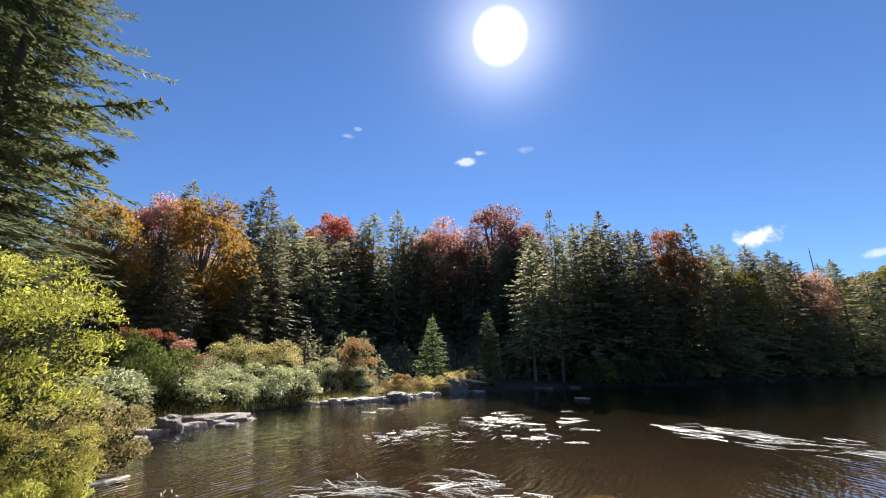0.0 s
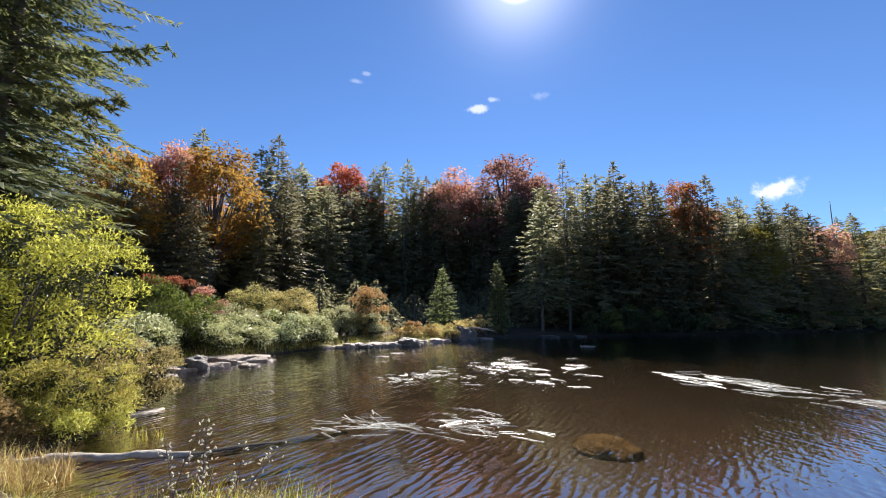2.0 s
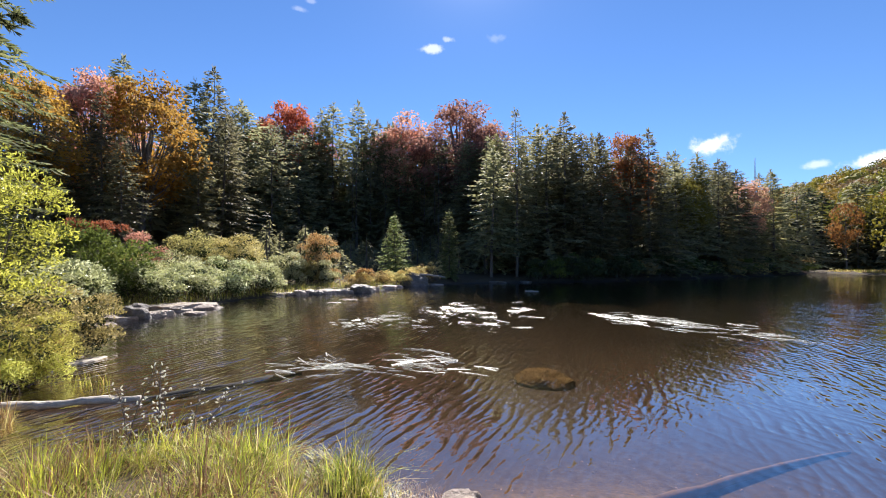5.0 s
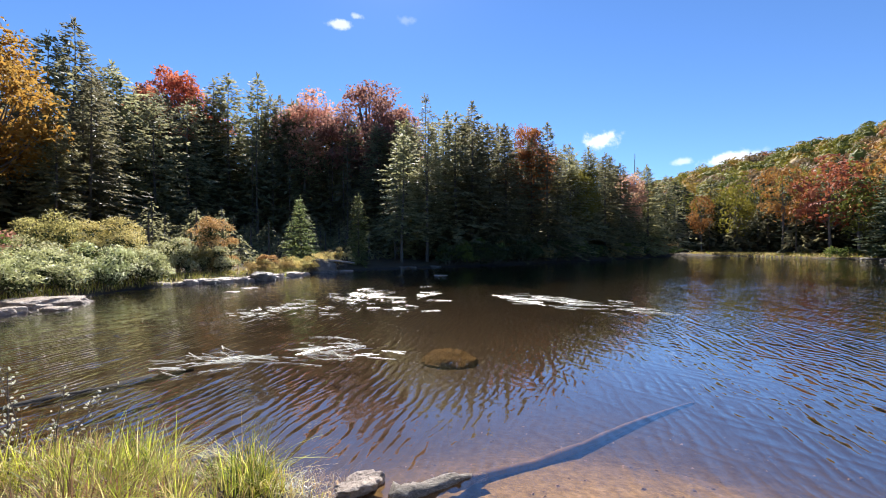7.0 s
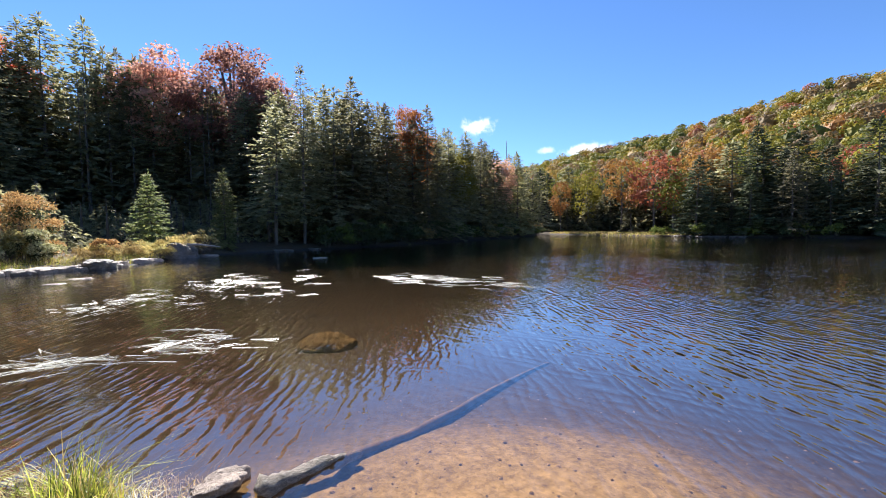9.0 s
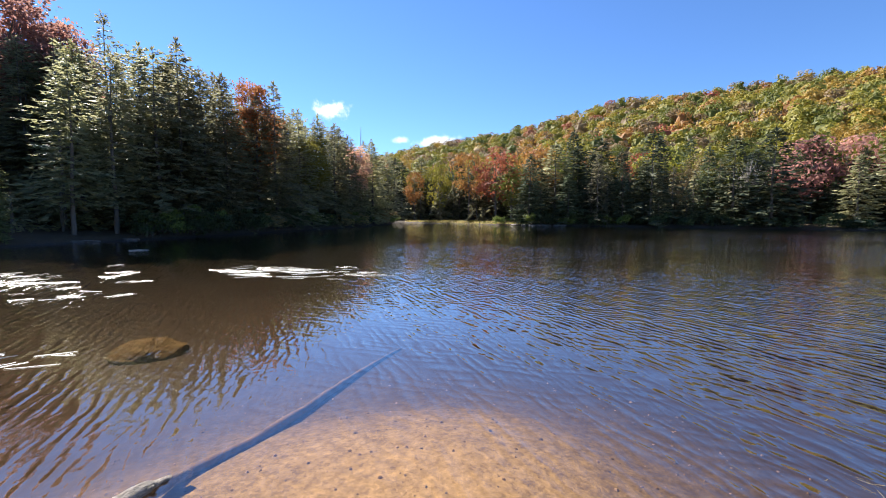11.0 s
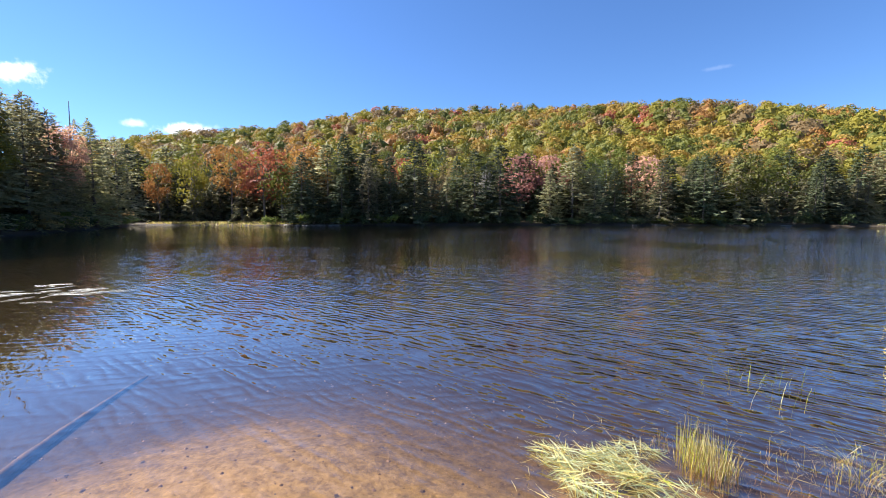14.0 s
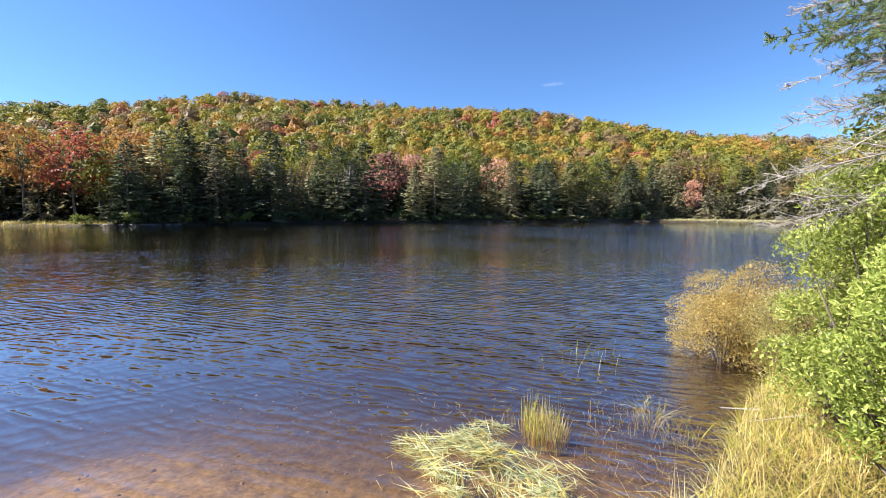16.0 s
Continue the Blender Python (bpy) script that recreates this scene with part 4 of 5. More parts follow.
def far_woods():
    """The upper hillside: too many crowns to count, joined into one mesh."""
    g = np.random.default_rng(77)
    geo = Geo()
    n = 1300
    az, r = np.radians(g.uniform(33, 146, 14 * n)), np.sqrt(g.uniform(96 ** 2, 285 ** 2, 14 * n))
    x, y = r * np.sin(az), r * np.cos(az)
    keep = np.flatnonzero(shore_distance(x, y) > 34)
    taken = []
    for i in keep:
        gap = 3.7 + 0.011 * r[i]
        if all((x[i] - x[j]) ** 2 + (y[i] - y[j]) ** 2 > gap * gap for j in taken):
            taken.append(i)
        if len(taken) == n:
            break
    x, y = x[taken], y[taken]
    n = len(x)
    z = ground_z(x, y)
    slots = g.choice(6, n, p=(0.33, 0.25, 0.15, 0.06, 0.19, 0.02))
    for i in range(n):
        h, w = g.uniform(7.5, 11.0), g.uniform(3.3, 5.3)
        q = rnd_dirs(g, 11)
        q[:, 2] = np.where(g.random(11) < 0.7, np.abs(q[:, 2]), q[:, 2])
        mid = np.array((x[i], y[i], z[i] + h * 0.46))
        lumps = q * (w * 0.62, w * 0.62, h * 0.32) + mid
        size = w * g.uniform(0.3, 0.46, 11)
        a, e = np.meshgrid(np.arange(6) * 1.0472, np.radians((-50, -5, 38, 82)))
        r0 = (1 + g.normal(size=a.shape) * 0.1) * 0.62
        core = np.stack([np.cos(a) * np.cos(e) * r0 * w, np.sin(a) * np.cos(e) * r0 * w, np.sin(e) * r0 * h * 0.42], -1).reshape(-1, 3)
        b, c = np.meshgrid(np.arange(3), np.arange(6), indexing="ij")
        geo.add(core + mid, np.stack([b * 6 + c, b * 6 + (c + 1) % 6, (b + 1) * 6 + (c + 1) % 6, (b + 1) * 6 + c], -1).reshape(-1, 4), slots[i])
        k = 210
        which = g.integers(0, 11, k)
        u = rnd_dirs(g, k)
        u[:, 2] = np.where(g.random(k) < 0.8, np.abs(u[:, 2]), u[:, 2])
        p = lumps[which] + u * (size[which] * g.uniform(0.9, 1.1, k))[:, None] * (1, 1, 0.8)
        geo.leaves(p, unit(np.cross(u, rnd_dirs(g, k))), unit(u + rnd_dirs(g, k) * 0.3), (0.4 + 0.08 * w) * g.uniform(0.7, 1.3, k), 0.36 + 0.06 * w, slots[i], -0.12)
        if i % 4 == 0:
            geo.tube([(x[i], y[i], z[i] - 0.1), (x[i], y[i], z[i] + h * 0.7)], [0.16, 0.06], 4, 6)
    tagged(new("far_woods", geo.mesh("far_woods", [*HILL, BARK])), "autumn hardwood canopy over the upper hillside", "woods", kind="stuff")


far_woods()


def deep_forest(label, az0, az1, r0, r1, d0, d1, n, k, tall, size, seed, cap):
    """The inside of the forest behind the first rows: joined boughs and trunks that nobody could count."""
    g = np.random.default_rng(seed)
    az, r = g.uniform(az0, az1, n * 6), g.uniform(r0, r1, n * 6)
    x, y = r * np.sin(np.radians(az)), r * np.cos(np.radians(az))
    d = shore_distance(x, y)
    ok = np.flatnonzero((d > d0) & (d < d1) & ~((x > -18) & (x < 3) & (y < 52) & (tall[1] > 6)))[:n]
    geo = Geo()
    for i in ok:
        z = gz(x[i], y[i])
        h = g.uniform(*tall)
        if cap:
            if -17 < x[i] < 3 and h > 5:
                h = min(h, 0.9 * (y[i] - 33))
            h = min(h, (r[i] * math.tan(radians(np.interp(az[i], SKY_AZ, SKY_EL))) + 1.9 - z) * 0.99)
        f = g.random(k) ** 1.2
        w = 2.4 * (1 - f) + 0.15
        th = g.uniform(0, 2 * np.pi, k)
        out = np.stack([np.cos(th), np.sin(th), np.full(k, -0.35)], 1)
        c = out * (w * g.uniform(0.3, 1.0, k))[:, None] * (1, 1, 0.4) + np.column_stack([np.full(k, x[i]), np.full(k, y[i]), z + 0.3 + f * (h - 0.5)])
        geo.leaves(c, unit(out + g.normal(size=(k, 3)) * 0.3), unit(g.normal(size=(k, 3)) * 0.5 + (0, 0, 1.0)), size * g.uniform(0.7, 1.3, k) * (1.1 - 0.6 * f), size * 0.5 * (1.1 - 0.6 * f))
        geo.tube([(x[i], y[i], z - 0.1), (x[i], y[i], z + h)], [0.14, 0.02], 5, 1)
    tagged(new("deep_forest", geo.mesh("deep_forest", [SPRUCE, BARK])), label, "woods", kind="stuff")


deep_forest("dark spruce forest behind the first rows of trees", -60, 42, 38, 92, 8, 46, 300, 100, (9, 17), 1.2, 61, True)
deep_forest("dark spruce forest rising behind the sunny bank", -24, 0, 58, 84, 8, 60, 90, 130, (14, 20), 1.2, 64, True)
deep_forest("dark spruce forest closing the view between the trees", -28, 27, 50, 78, 9, 60, 120, 100, (14, 19), 1.2, 65, True)
deep_forest("low dark spruce thicket behind the sunny bank", -45, 6, 30, 60, 7, 34, 150, 150, (2, 4.5), 0.5, 63, True)
deep_forest("dark spruce thicket behind the far waterline", 36, 139, 66, 130, 5, 22, 230, 120, (6, 9), 1.2, 62, False)


# ---- shrubs ----
def shrub(name, label, x, y, rx, ry, h, n, leaf, mat, seed, lumps=16, stems=14, z0=None, slim=0.42, turn=0.0, group="shrubs along the shore", droop=0.0, category="shrub", low=0.1, clump=(0.24, 0.44), inner=None):
    """Many stems from one base, leaves gathered in clumps over an uneven dome."""
    g = np.random.default_rng(seed)
    st, lv = Geo(), Geo()
    cents = []
    for i in range(lumps):
        a, q = g.uniform(0, 2 * np.pi), math.sqrt(g.random())
        zc = h * (low + (0.80 - low) * g.random() * math.sqrt(max(0.05, 1 - 0.75 * q * q)) + 0.06)
        cents.append((math.cos(a) * q * rx * 0.78, math.sin(a) * q * ry * 0.78, zc))
    cents = np.array(cents)
    size = np.array([min(rx, ry, h) * g.uniform(*clump) for _ in cents])
    for i in range(max(stems, lumps)):
        c = cents[i % lumps] + g.normal(size=3) * 0.06
        b = np.array((c[0] * 0.35, c[1] * 0.35, 0.0)) + (*(g.normal(size=2) * 0.08), -0.05)
        st.tube([b, (b + c) / 2 + (*(g.normal(size=2) * 0.05 * h), 0.06 * h), c], [0.006 * h + 0.003, 0.004 * h + 0.002, 0.002], 4)
    w = g.choice(len(cents), n, p=size ** 2 / (size ** 2).sum())
    u = rnd_dirs(g, n)
    u[:, 2] = np.where(g.random(n) < 0.75, np.abs(u[:, 2]), u[:, 2])
    p = cents[w] + u * (size[w] * (0.62 + 0.5 * g.random(n) ** 0.8))[:, None] * (1, 1, 0.85)
    p[:, 2] = np.maximum(p[:, 2], 0.02)
    d = unit(u * 0.6 + g.normal(size=(n, 3)) * 0.75 + (0, 0, 0.25 - droop))
    lv.leaves(p, d, unit(u + g.normal(size=(n, 3)) * 1.0 + (0, 0, 0.1)), leaf * g.uniform(0.65, 1.35, n), leaf * slim * g.uniform(0.7, 1.3, n))
    # darker leaves inside the clumps put the bush's inner shade into colour
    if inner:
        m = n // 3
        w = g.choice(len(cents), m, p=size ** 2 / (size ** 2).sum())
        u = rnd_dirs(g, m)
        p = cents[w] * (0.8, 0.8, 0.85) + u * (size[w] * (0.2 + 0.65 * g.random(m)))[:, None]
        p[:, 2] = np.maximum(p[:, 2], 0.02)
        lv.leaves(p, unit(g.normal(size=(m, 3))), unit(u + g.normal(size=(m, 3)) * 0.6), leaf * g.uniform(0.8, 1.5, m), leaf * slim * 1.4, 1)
    ob = thing(name, label, category, (x, y, (gz(x, y) if z0 is None else z0) - 0.02), group, turn=turn)
    part("branchwork", st.mesh("branchwork", TWIG, True), ob)
    part("foliage", lv.mesh("foliage", [mat, inner] if inner else mat), ob)
    return ob


shrub("willow_bush", "large yellow-green willow bush leaning over the water", -8.5, 6.5, 1.9, 2.0, 4.1, 21000, 0.08, WILLOW, 101, 64, 40, slim=0.34, clump=(0.16, 0.3), inner=SHADELEAF)
shrub("willow_bush", "yellow-green willow bush on the grassy bank", -8.8, 4.4, 1.9, 1.8, 4.0, 13000, 0.08, WILLOW, 102, 50, 30, slim=0.34, clump=(0.16, 0.3), inner=SHADELEAF)
shrub("sedge_bush", "yellow-green brush with russet tips over the water", -6.8, 6.0, 1.0, 1.2, 1.3, 10500, 0.065, BRUSH, 103, 50, 30, low=0.0, slim=0.28, clump=(0.14, 0.28), inner=SHADELEAF)
shrub("sedge_bush", "yellow-green low bush at the waterline", -7.4, 7.6, 1.1, 1.3, 1.55, 9000, 0.065, OLIVEBUSH, 104, 50, 30, low=0.0, clump=(0.14, 0.28), inner=SHADELEAF)
shrub("brown_shrub", "low brown shrub beside the log", -6.9, 4.75, 0.7, 0.6, 0.85, 4500, 0.05, SEDGE, 119, 18, 20, low=0.0)
shrub("sedge_bush", "low sedge tuft overhanging the water", -6.3, 5.7, 0.6, 0.75, 0.8, 4500, 0.07, BRUSH, 120, 16, 20, low=0.0, slim=0.25)
shrub("sweetgale_bush", "grey-green sweetgale bush with pale leaf tips", -9.3, 8.7, 1.4, 1.3, 1.75, 6500, 0.07, SILVER, 105, 34, 30, clump=(0.16, 0.3), inner=SHADELEAF)
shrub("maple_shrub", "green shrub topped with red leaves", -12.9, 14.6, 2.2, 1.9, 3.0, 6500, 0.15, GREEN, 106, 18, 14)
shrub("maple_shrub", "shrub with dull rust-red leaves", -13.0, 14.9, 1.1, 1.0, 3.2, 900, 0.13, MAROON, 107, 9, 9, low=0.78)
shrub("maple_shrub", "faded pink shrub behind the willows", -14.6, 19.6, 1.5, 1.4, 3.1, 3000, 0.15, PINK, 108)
shrub("cream_bush", "pale cream-yellow round bush", -11.5, 21.9, 1.9, 1.6, 3.6, 8500, 0.11, CREAM, 109, 46, low=0.0, clump=(0.2, 0.34), inner=SHADELEAF)
shrub("olive_bush", "olive yellow bush beside the cream one", -13.6, 21.4, 1.8, 1.6, 3.5, 4600, 0.13, OLIVEBUSH, 110, 34, clump=(0.2, 0.34), inner=SHADELEAF)
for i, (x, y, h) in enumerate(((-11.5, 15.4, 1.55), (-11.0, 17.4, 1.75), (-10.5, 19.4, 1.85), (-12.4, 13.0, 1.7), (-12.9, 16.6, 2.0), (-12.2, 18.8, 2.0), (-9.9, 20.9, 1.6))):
    shrub("silver_bush", "pale silver-green willow bush above the rocks", x, y, 1.5, 1.4, h, 5200, 0.12, SILVER if i != 4 else OLIVEBUSH, 131 + i, 34, clump=(0.2, 0.36), inner=SHADELEAF)
shrub("silver_bush", "pale silver-green bush beside the rock ledge", -9.7, 24.0, 1.7, 1.3, 2.2, 5500, 0.11, SILVER, 116, 30, clump=(0.2, 0.34), inner=SHADELEAF)
shrub("orange_bush", "bush with orange-brown upper leaves", -8.5, 26.3, 1.8, 1.6, 3.5, 8500, 0.11, ORANGEBUSH, 117, 46, low=0.0, clump=(0.18, 0.32), inner=SHADELEAF)
shrub("silver_bush", "pale green bush under the orange one", -7.9, 25.1, 1.4, 0.9, 1.9, 3500, 0.11, SILVER, 118, 20, inner=SHADELEAF)
shrub("orange_bush", "small orange bush on the point", -5.3, 26.3, 0.7, 0.6, 1.25, 1500, 0.11, ORANGEBUSH, 121, 10)
for i in range(12):
    t = i / 11
    shrub("straw_shrub", "straw-gold rim-lit shrub on the rocky point", -6.0 + 5.1 * t, 25.4 + 6.2 * t, 0.85, 0.6, 0.8 + 1.25 * t ** 1.6, 1300, 0.13, (SEDGE, STRAW, CREAM)[i % 3], 150 + i, 16, 20, slim=0.2)
shrub("silver_bush", "silvery green bush above the ledge", -10.1, 23.2, 1.3, 1.1, 1.9, 2800, 0.15, SILVER, 161, 12)
shrub("olive_bush", "olive green bush above the ledge", -8.4, 24.7, 1.1, 0.9, 1.7, 2200, 0.14, OLIVEBUSH, 162, 12)
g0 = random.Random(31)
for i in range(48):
    # undergrowth along the shaded shore; half its bushes painted dark for that shade
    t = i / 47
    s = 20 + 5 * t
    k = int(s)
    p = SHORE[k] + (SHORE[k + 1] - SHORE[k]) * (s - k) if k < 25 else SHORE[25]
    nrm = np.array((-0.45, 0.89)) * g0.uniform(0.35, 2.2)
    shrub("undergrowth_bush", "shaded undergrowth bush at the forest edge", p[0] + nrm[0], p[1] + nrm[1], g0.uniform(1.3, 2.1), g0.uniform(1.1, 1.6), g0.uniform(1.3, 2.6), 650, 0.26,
          g0.choice((SHADELEAF, SHADELEAF, SEDGE, GREEN)), 200 + i, 10, 8, group="undergrowth of the near forest")
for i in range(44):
    # undergrowth of the far shore, mostly in leaves darkened to stand for shade
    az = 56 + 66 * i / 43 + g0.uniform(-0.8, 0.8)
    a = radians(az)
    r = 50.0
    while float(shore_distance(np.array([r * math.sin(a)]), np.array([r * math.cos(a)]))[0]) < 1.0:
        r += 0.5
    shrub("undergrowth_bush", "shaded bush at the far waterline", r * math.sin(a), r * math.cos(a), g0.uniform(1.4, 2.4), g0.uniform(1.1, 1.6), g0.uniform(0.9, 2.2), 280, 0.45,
          g0.choice((SHADELEAF, SHADELEAF, SHADELEAF, GREEN)), 300 + i, 9, 6, group="undergrowth of the far shore")


# ---- rocks, logs ----
def rock(name, label, x, y, z, sx, sy, sz, seed, mat=ROCK, turn=0.0, sub=4, flat=0.45, low=-0.14, rough=1.0):
    bm = bmesh.new()
    bmesh.ops.create_icosphere(bm, subdivisions=sub, radius=1.0)
    off = Vector((seed * 3.7, seed * 1.3, seed * 2.1))
    for v in bm.verts:
        n = noise.noise(v.co * 1.1 + off) * 0.32 + noise.noise(v.co * 2.6 + off) * 0.15 + noise.noise(v.co * 6 + off) * 0.06 + noise.noise(v.co * 13 + off) * 0.03
        c = v.co * (1 + n * rough)
        crack = 0.10 * rough * abs(noise.noise(v.co * 3.3 + off * 2))
        c = c * (1 - crack)
        c.z = flat * math.tanh(c.z / flat) * (1 + 0.25 * noise.noise(v.co * 1.6 + off)) + 0.12 * c.x * noise.noise(off)
        v.co = Vector((c.x * sx, c.y * sy, max(c.z * sz, low)))
    me = bpy.data.meshes.new(name)
    bm.to_mesh(me)
    bm.free()
    me.materials.append(mat)
    ob = new(name, me)
    ob.matrix_basis = pose(x, y, z, 0, 0, turn)
    return tagged(ob, label, "rock", "rocks along the shore")


rock("rock", "broad flat pinkish slab at the waterline", -9.95, 15.1, 0.05, 1.25, 0.6, 0.45, 1, PINKROCK, 40, rough=1.3)
rock("rock", "dark angular boulder beside the slabs", -10.0, 12.9, 0.08, 0.46, 0.38, 0.6, 2, ROCK, 10, flat=0.6)
rock("rock", "flat tilted stone at the waterline", -9.7, 13.3, 0.02, 0.6, 0.34, 0.34, 3, PINKROCK, 35)
rock("rock", "low flat slab at the waterline", -10.3, 12.2, 0.02, 0.75, 0.42, 0.3, 4, PINKROCK, 40)
rock("rock", "low flat slab at the waterline", -9.9, 11.0, -0.02, 0.8, 0.4, 0.28, 5, PINKROCK, 60)
rock("rock", "small flat stone at the waterline", -8.7, 14.0, 0.0, 0.4, 0.26, 0.2, 6, PINKROCK, 15)
g0 = random.Random(18)
for i in range(26):
    t = i / 25
    rock("rock", "flat grey stone of the broken ledge", -9.7 + 5.3 * t + g0.uniform(-0.2, 0.2), 20.2 + 4.2 * t + g0.uniform(-0.15, 0.6), 0.02, g0.uniform(0.3, 0.65), g0.uniform(0.2, 0.35), g0.uniform(0.25, 0.5), 60 + i, g0.choice((ROCK, PINKROCK, PINKROCK)), 40 + g0.uniform(-20, 20), 3, rough=1.5)
rock("rock", "rounded grey boulder on the point", -4.95, 23.7, 0.03, 0.8, 0.6, 0.6, 9, ROCK, 10, flat=0.7)
rock("rock", "flat grey stone on the point", -4.0, 26.2, 0.05, 0.8, 0.5, 0.45, 10, PINKROCK, 50)
rock("rock", "small stone on the point", -3.6, 27.6, 0.0, 0.6, 0.4, 0.35, 11, PINKROCK, 20)
rock("rock", "large dark domed boulder", -2.6, 29.6, -0.05, 1.35, 0.95, 0.95, 12, ROCK, 0, flat=2.0, rough=0.6)
rock("rock", "pale stone at the tip of the point", -0.9, 30.2, 0.0, 0.6, 0.3, 0.22, 13, PINKROCK, 10)
rock("rock", "low stone at the waterline", 4.0, 33.3, -0.02, 0.6, 0.4, 0.35, 14, ROCK, 10, rough=1.5)
rock("rock", "low stone at the waterline", 6.4, 34.2, -0.02, 0.5, 0.4, 0.3, 15, ROCK, 10, rough=1.5)
rock("rock", "pale stone breaking the surface", -4.95, 17.8, -0.02, 0.32, 0.14, 0.1, 16, PINKROCK, 20, 2)
rock("rock", "pale stone breaking the surface", -4.65, 19.3, -0.02, 0.4, 0.15, 0.1, 17, PINKROCK, 10, 2)
rock("rock", "flat pale stone by the bank", -6.75, 7.25, -0.02, 0.5, 0.16, 0.12, 18, BIRCH, 75, 2)
rock("rock", "pale-topped rounded stone at the water's edge", 0.05, 2.96, 0.02, 0.19, 0.12, 0.15, 19, PINKROCK, 20, 4, 0.45, rough=1.5)
rock("rock", "small dark stone with a pale top in the grass", -1.12, 3.42, 0.06, 0.1, 0.08, 0.14, 23, ROCK, 30, 3, 0.6)
rock("sunken_rock", "golden algae-covered rock under the water", 1.8, 7.75, -0.43, 0.55, 0.6, 0.19, 20, SUNKROCK, 10, 4, 3.0, -1.0, 0.45)
g0 = random.Random(77)
for i in range(16):
    az = 57 + 12 * (i / 15) + g0.uniform(-0.5, 0.5) if i < 10 else g0.uniform(68, 118)
    a = radians(az)
    r = 50.0
    while float(shore_distance(np.array([r * math.sin(a)]), np.array([r * math.cos(a)]))[0]) < 0.25:
        r += 0.4
    rock("rock", "grey boulder at the far waterline", r * math.sin(a), r * math.cos(a), 0.04, g0.uniform(0.5, 1.0), g0.uniform(0.4, 0.7), g0.uniform(0.2, 0.34), 40 + i, ROCK, g0.uniform(0, 180), 3, 0.6)


def log(name, label, pts, radii, mat, seed, stubs=3, knot=0.15):
    g = np.random.default_rng(seed)
    pts, radii = np.array(pts, float), np.array(radii, float)
    t = np.linspace(0, 1, 26)
    s = np.linspace(0, 1, len(pts))
    p = np.stack([np.interp(t, s, pts[:, k]) for k in range(3)], 1) + g.normal(size=(26, 3)) * 0.07 * min(radii) + np.stack([np.zeros(26), np.zeros(26), 0.25 * min(radii) * np.sin(t * 17 + seed)], 1)
    r = np.interp(t, s, radii) * (1 + 0.1 * np.sin(t * 23 + seed) + g.normal(size=26) * 0.04)
    p, r = np.vstack([p[:1], p, p[-1:]]), np.r_[0.002, r, 0.002]
    geo = Geo()
    geo.tube(p, r, 12)
    body = geo.v[0]
    for i in range(len(body)):
        c = p[i // 12]
        body[i] = c + (body[i] - c) * (1 + knot * noise.noise(Vector(body[i]) * 9.0 + Vector((seed, 0, 0))) + knot * noise.noise(Vector(body[i]) * 26.0))
    for k in range(stubs):
        i = g.integers(5, 20)
        d = unit(g.normal(size=3))
        geo.tube([p[i], p[i] + d * r[i] * 1.5], [r[i] * 0.35, r[i] * 0.18], 6)
    return tagged(new(name, geo.mesh(name, mat, True)), label, "log")


bank_log = log("fallen_log", "pale weathered log running from the bank into the water", [(-5.95, 4.58, 0.09), (-5.6, 4.74, 0.08), (-5.25, 4.9, 0.065), (-4.86, 5.02, 0.045), (-4.5, 5.22, 0.045), (-4.12, 5.32, 0.0)], [0.035, 0.052, 0.055, 0.046, 0.052, 0.036], BIRCH, 3, 2, 0.4)
wet_end = log("wet_end", "dark wet half-sunken end", [(-4.2, 5.32, -0.03), (-3.78, 5.66, -0.035), (-3.29, 6.02, -0.035), (-2.9, 6.42, -0.04), (-2.5, 6.86, -0.06)], [0.055, 0.055, 0.05, 0.05, 0.035], WETWOOD, 9, 1, 0.3)
wet_end.parent = bank_log
del wet_end["category"]
log("driftwood", "splintered grey driftwood end at the water's edge", [(0.29, 2.78, -0.03), (0.34, 2.79, -0.005), (0.5, 2.83, 0.0), (0.72, 2.9, -0.01), (0.95, 2.98, -0.04), (1.1, 3.04, -0.08)], [0.06, 0.09, 0.075, 0.065, 0.05, 0.03], DRIFT, 4, 4, 0.32)
log("sunken_log", "long sunken log lying on the sand", [(0.85, 2.95, -0.05), (1.12, 3.18, -0.144), (1.71, 3.41, -0.212), (2.57, 3.91, -0.350), (3.40, 4.31, -0.378), (4.20, 4.62, -0.396), (4.80, 4.83, -0.415)], [0.035, 0.042, 0.044, 0.042, 0.038, 0.03, 0.018], SUNKLOG, 5, 0, 0.3)
log("floating_stick", "thin pale stick floating on the lake", [(4.6, 24.6, 0.01), (5.0, 24.5, 0.02), (5.4, 24.4, 0.0)], [0.03, 0.03, 0.02], BIRCH, 6)
log("dead_snag", "bare dead trunk standing above the trees", [(43.0, 58.2, 0.3), (43.0, 58.2, 9.0), (43.1, 58.2, 16.2)], [0.14, 0.1, 0.04], DEADWOOD, 7)
log("fallen_log", "bare log lying across the boulder", [(-2.1, 29.5, 0.84), (-1.1, 29.7, 0.74), (-0.2, 29.9, 0.6)], [0.06, 0.06, 0.04], DEADWOOD, 8)


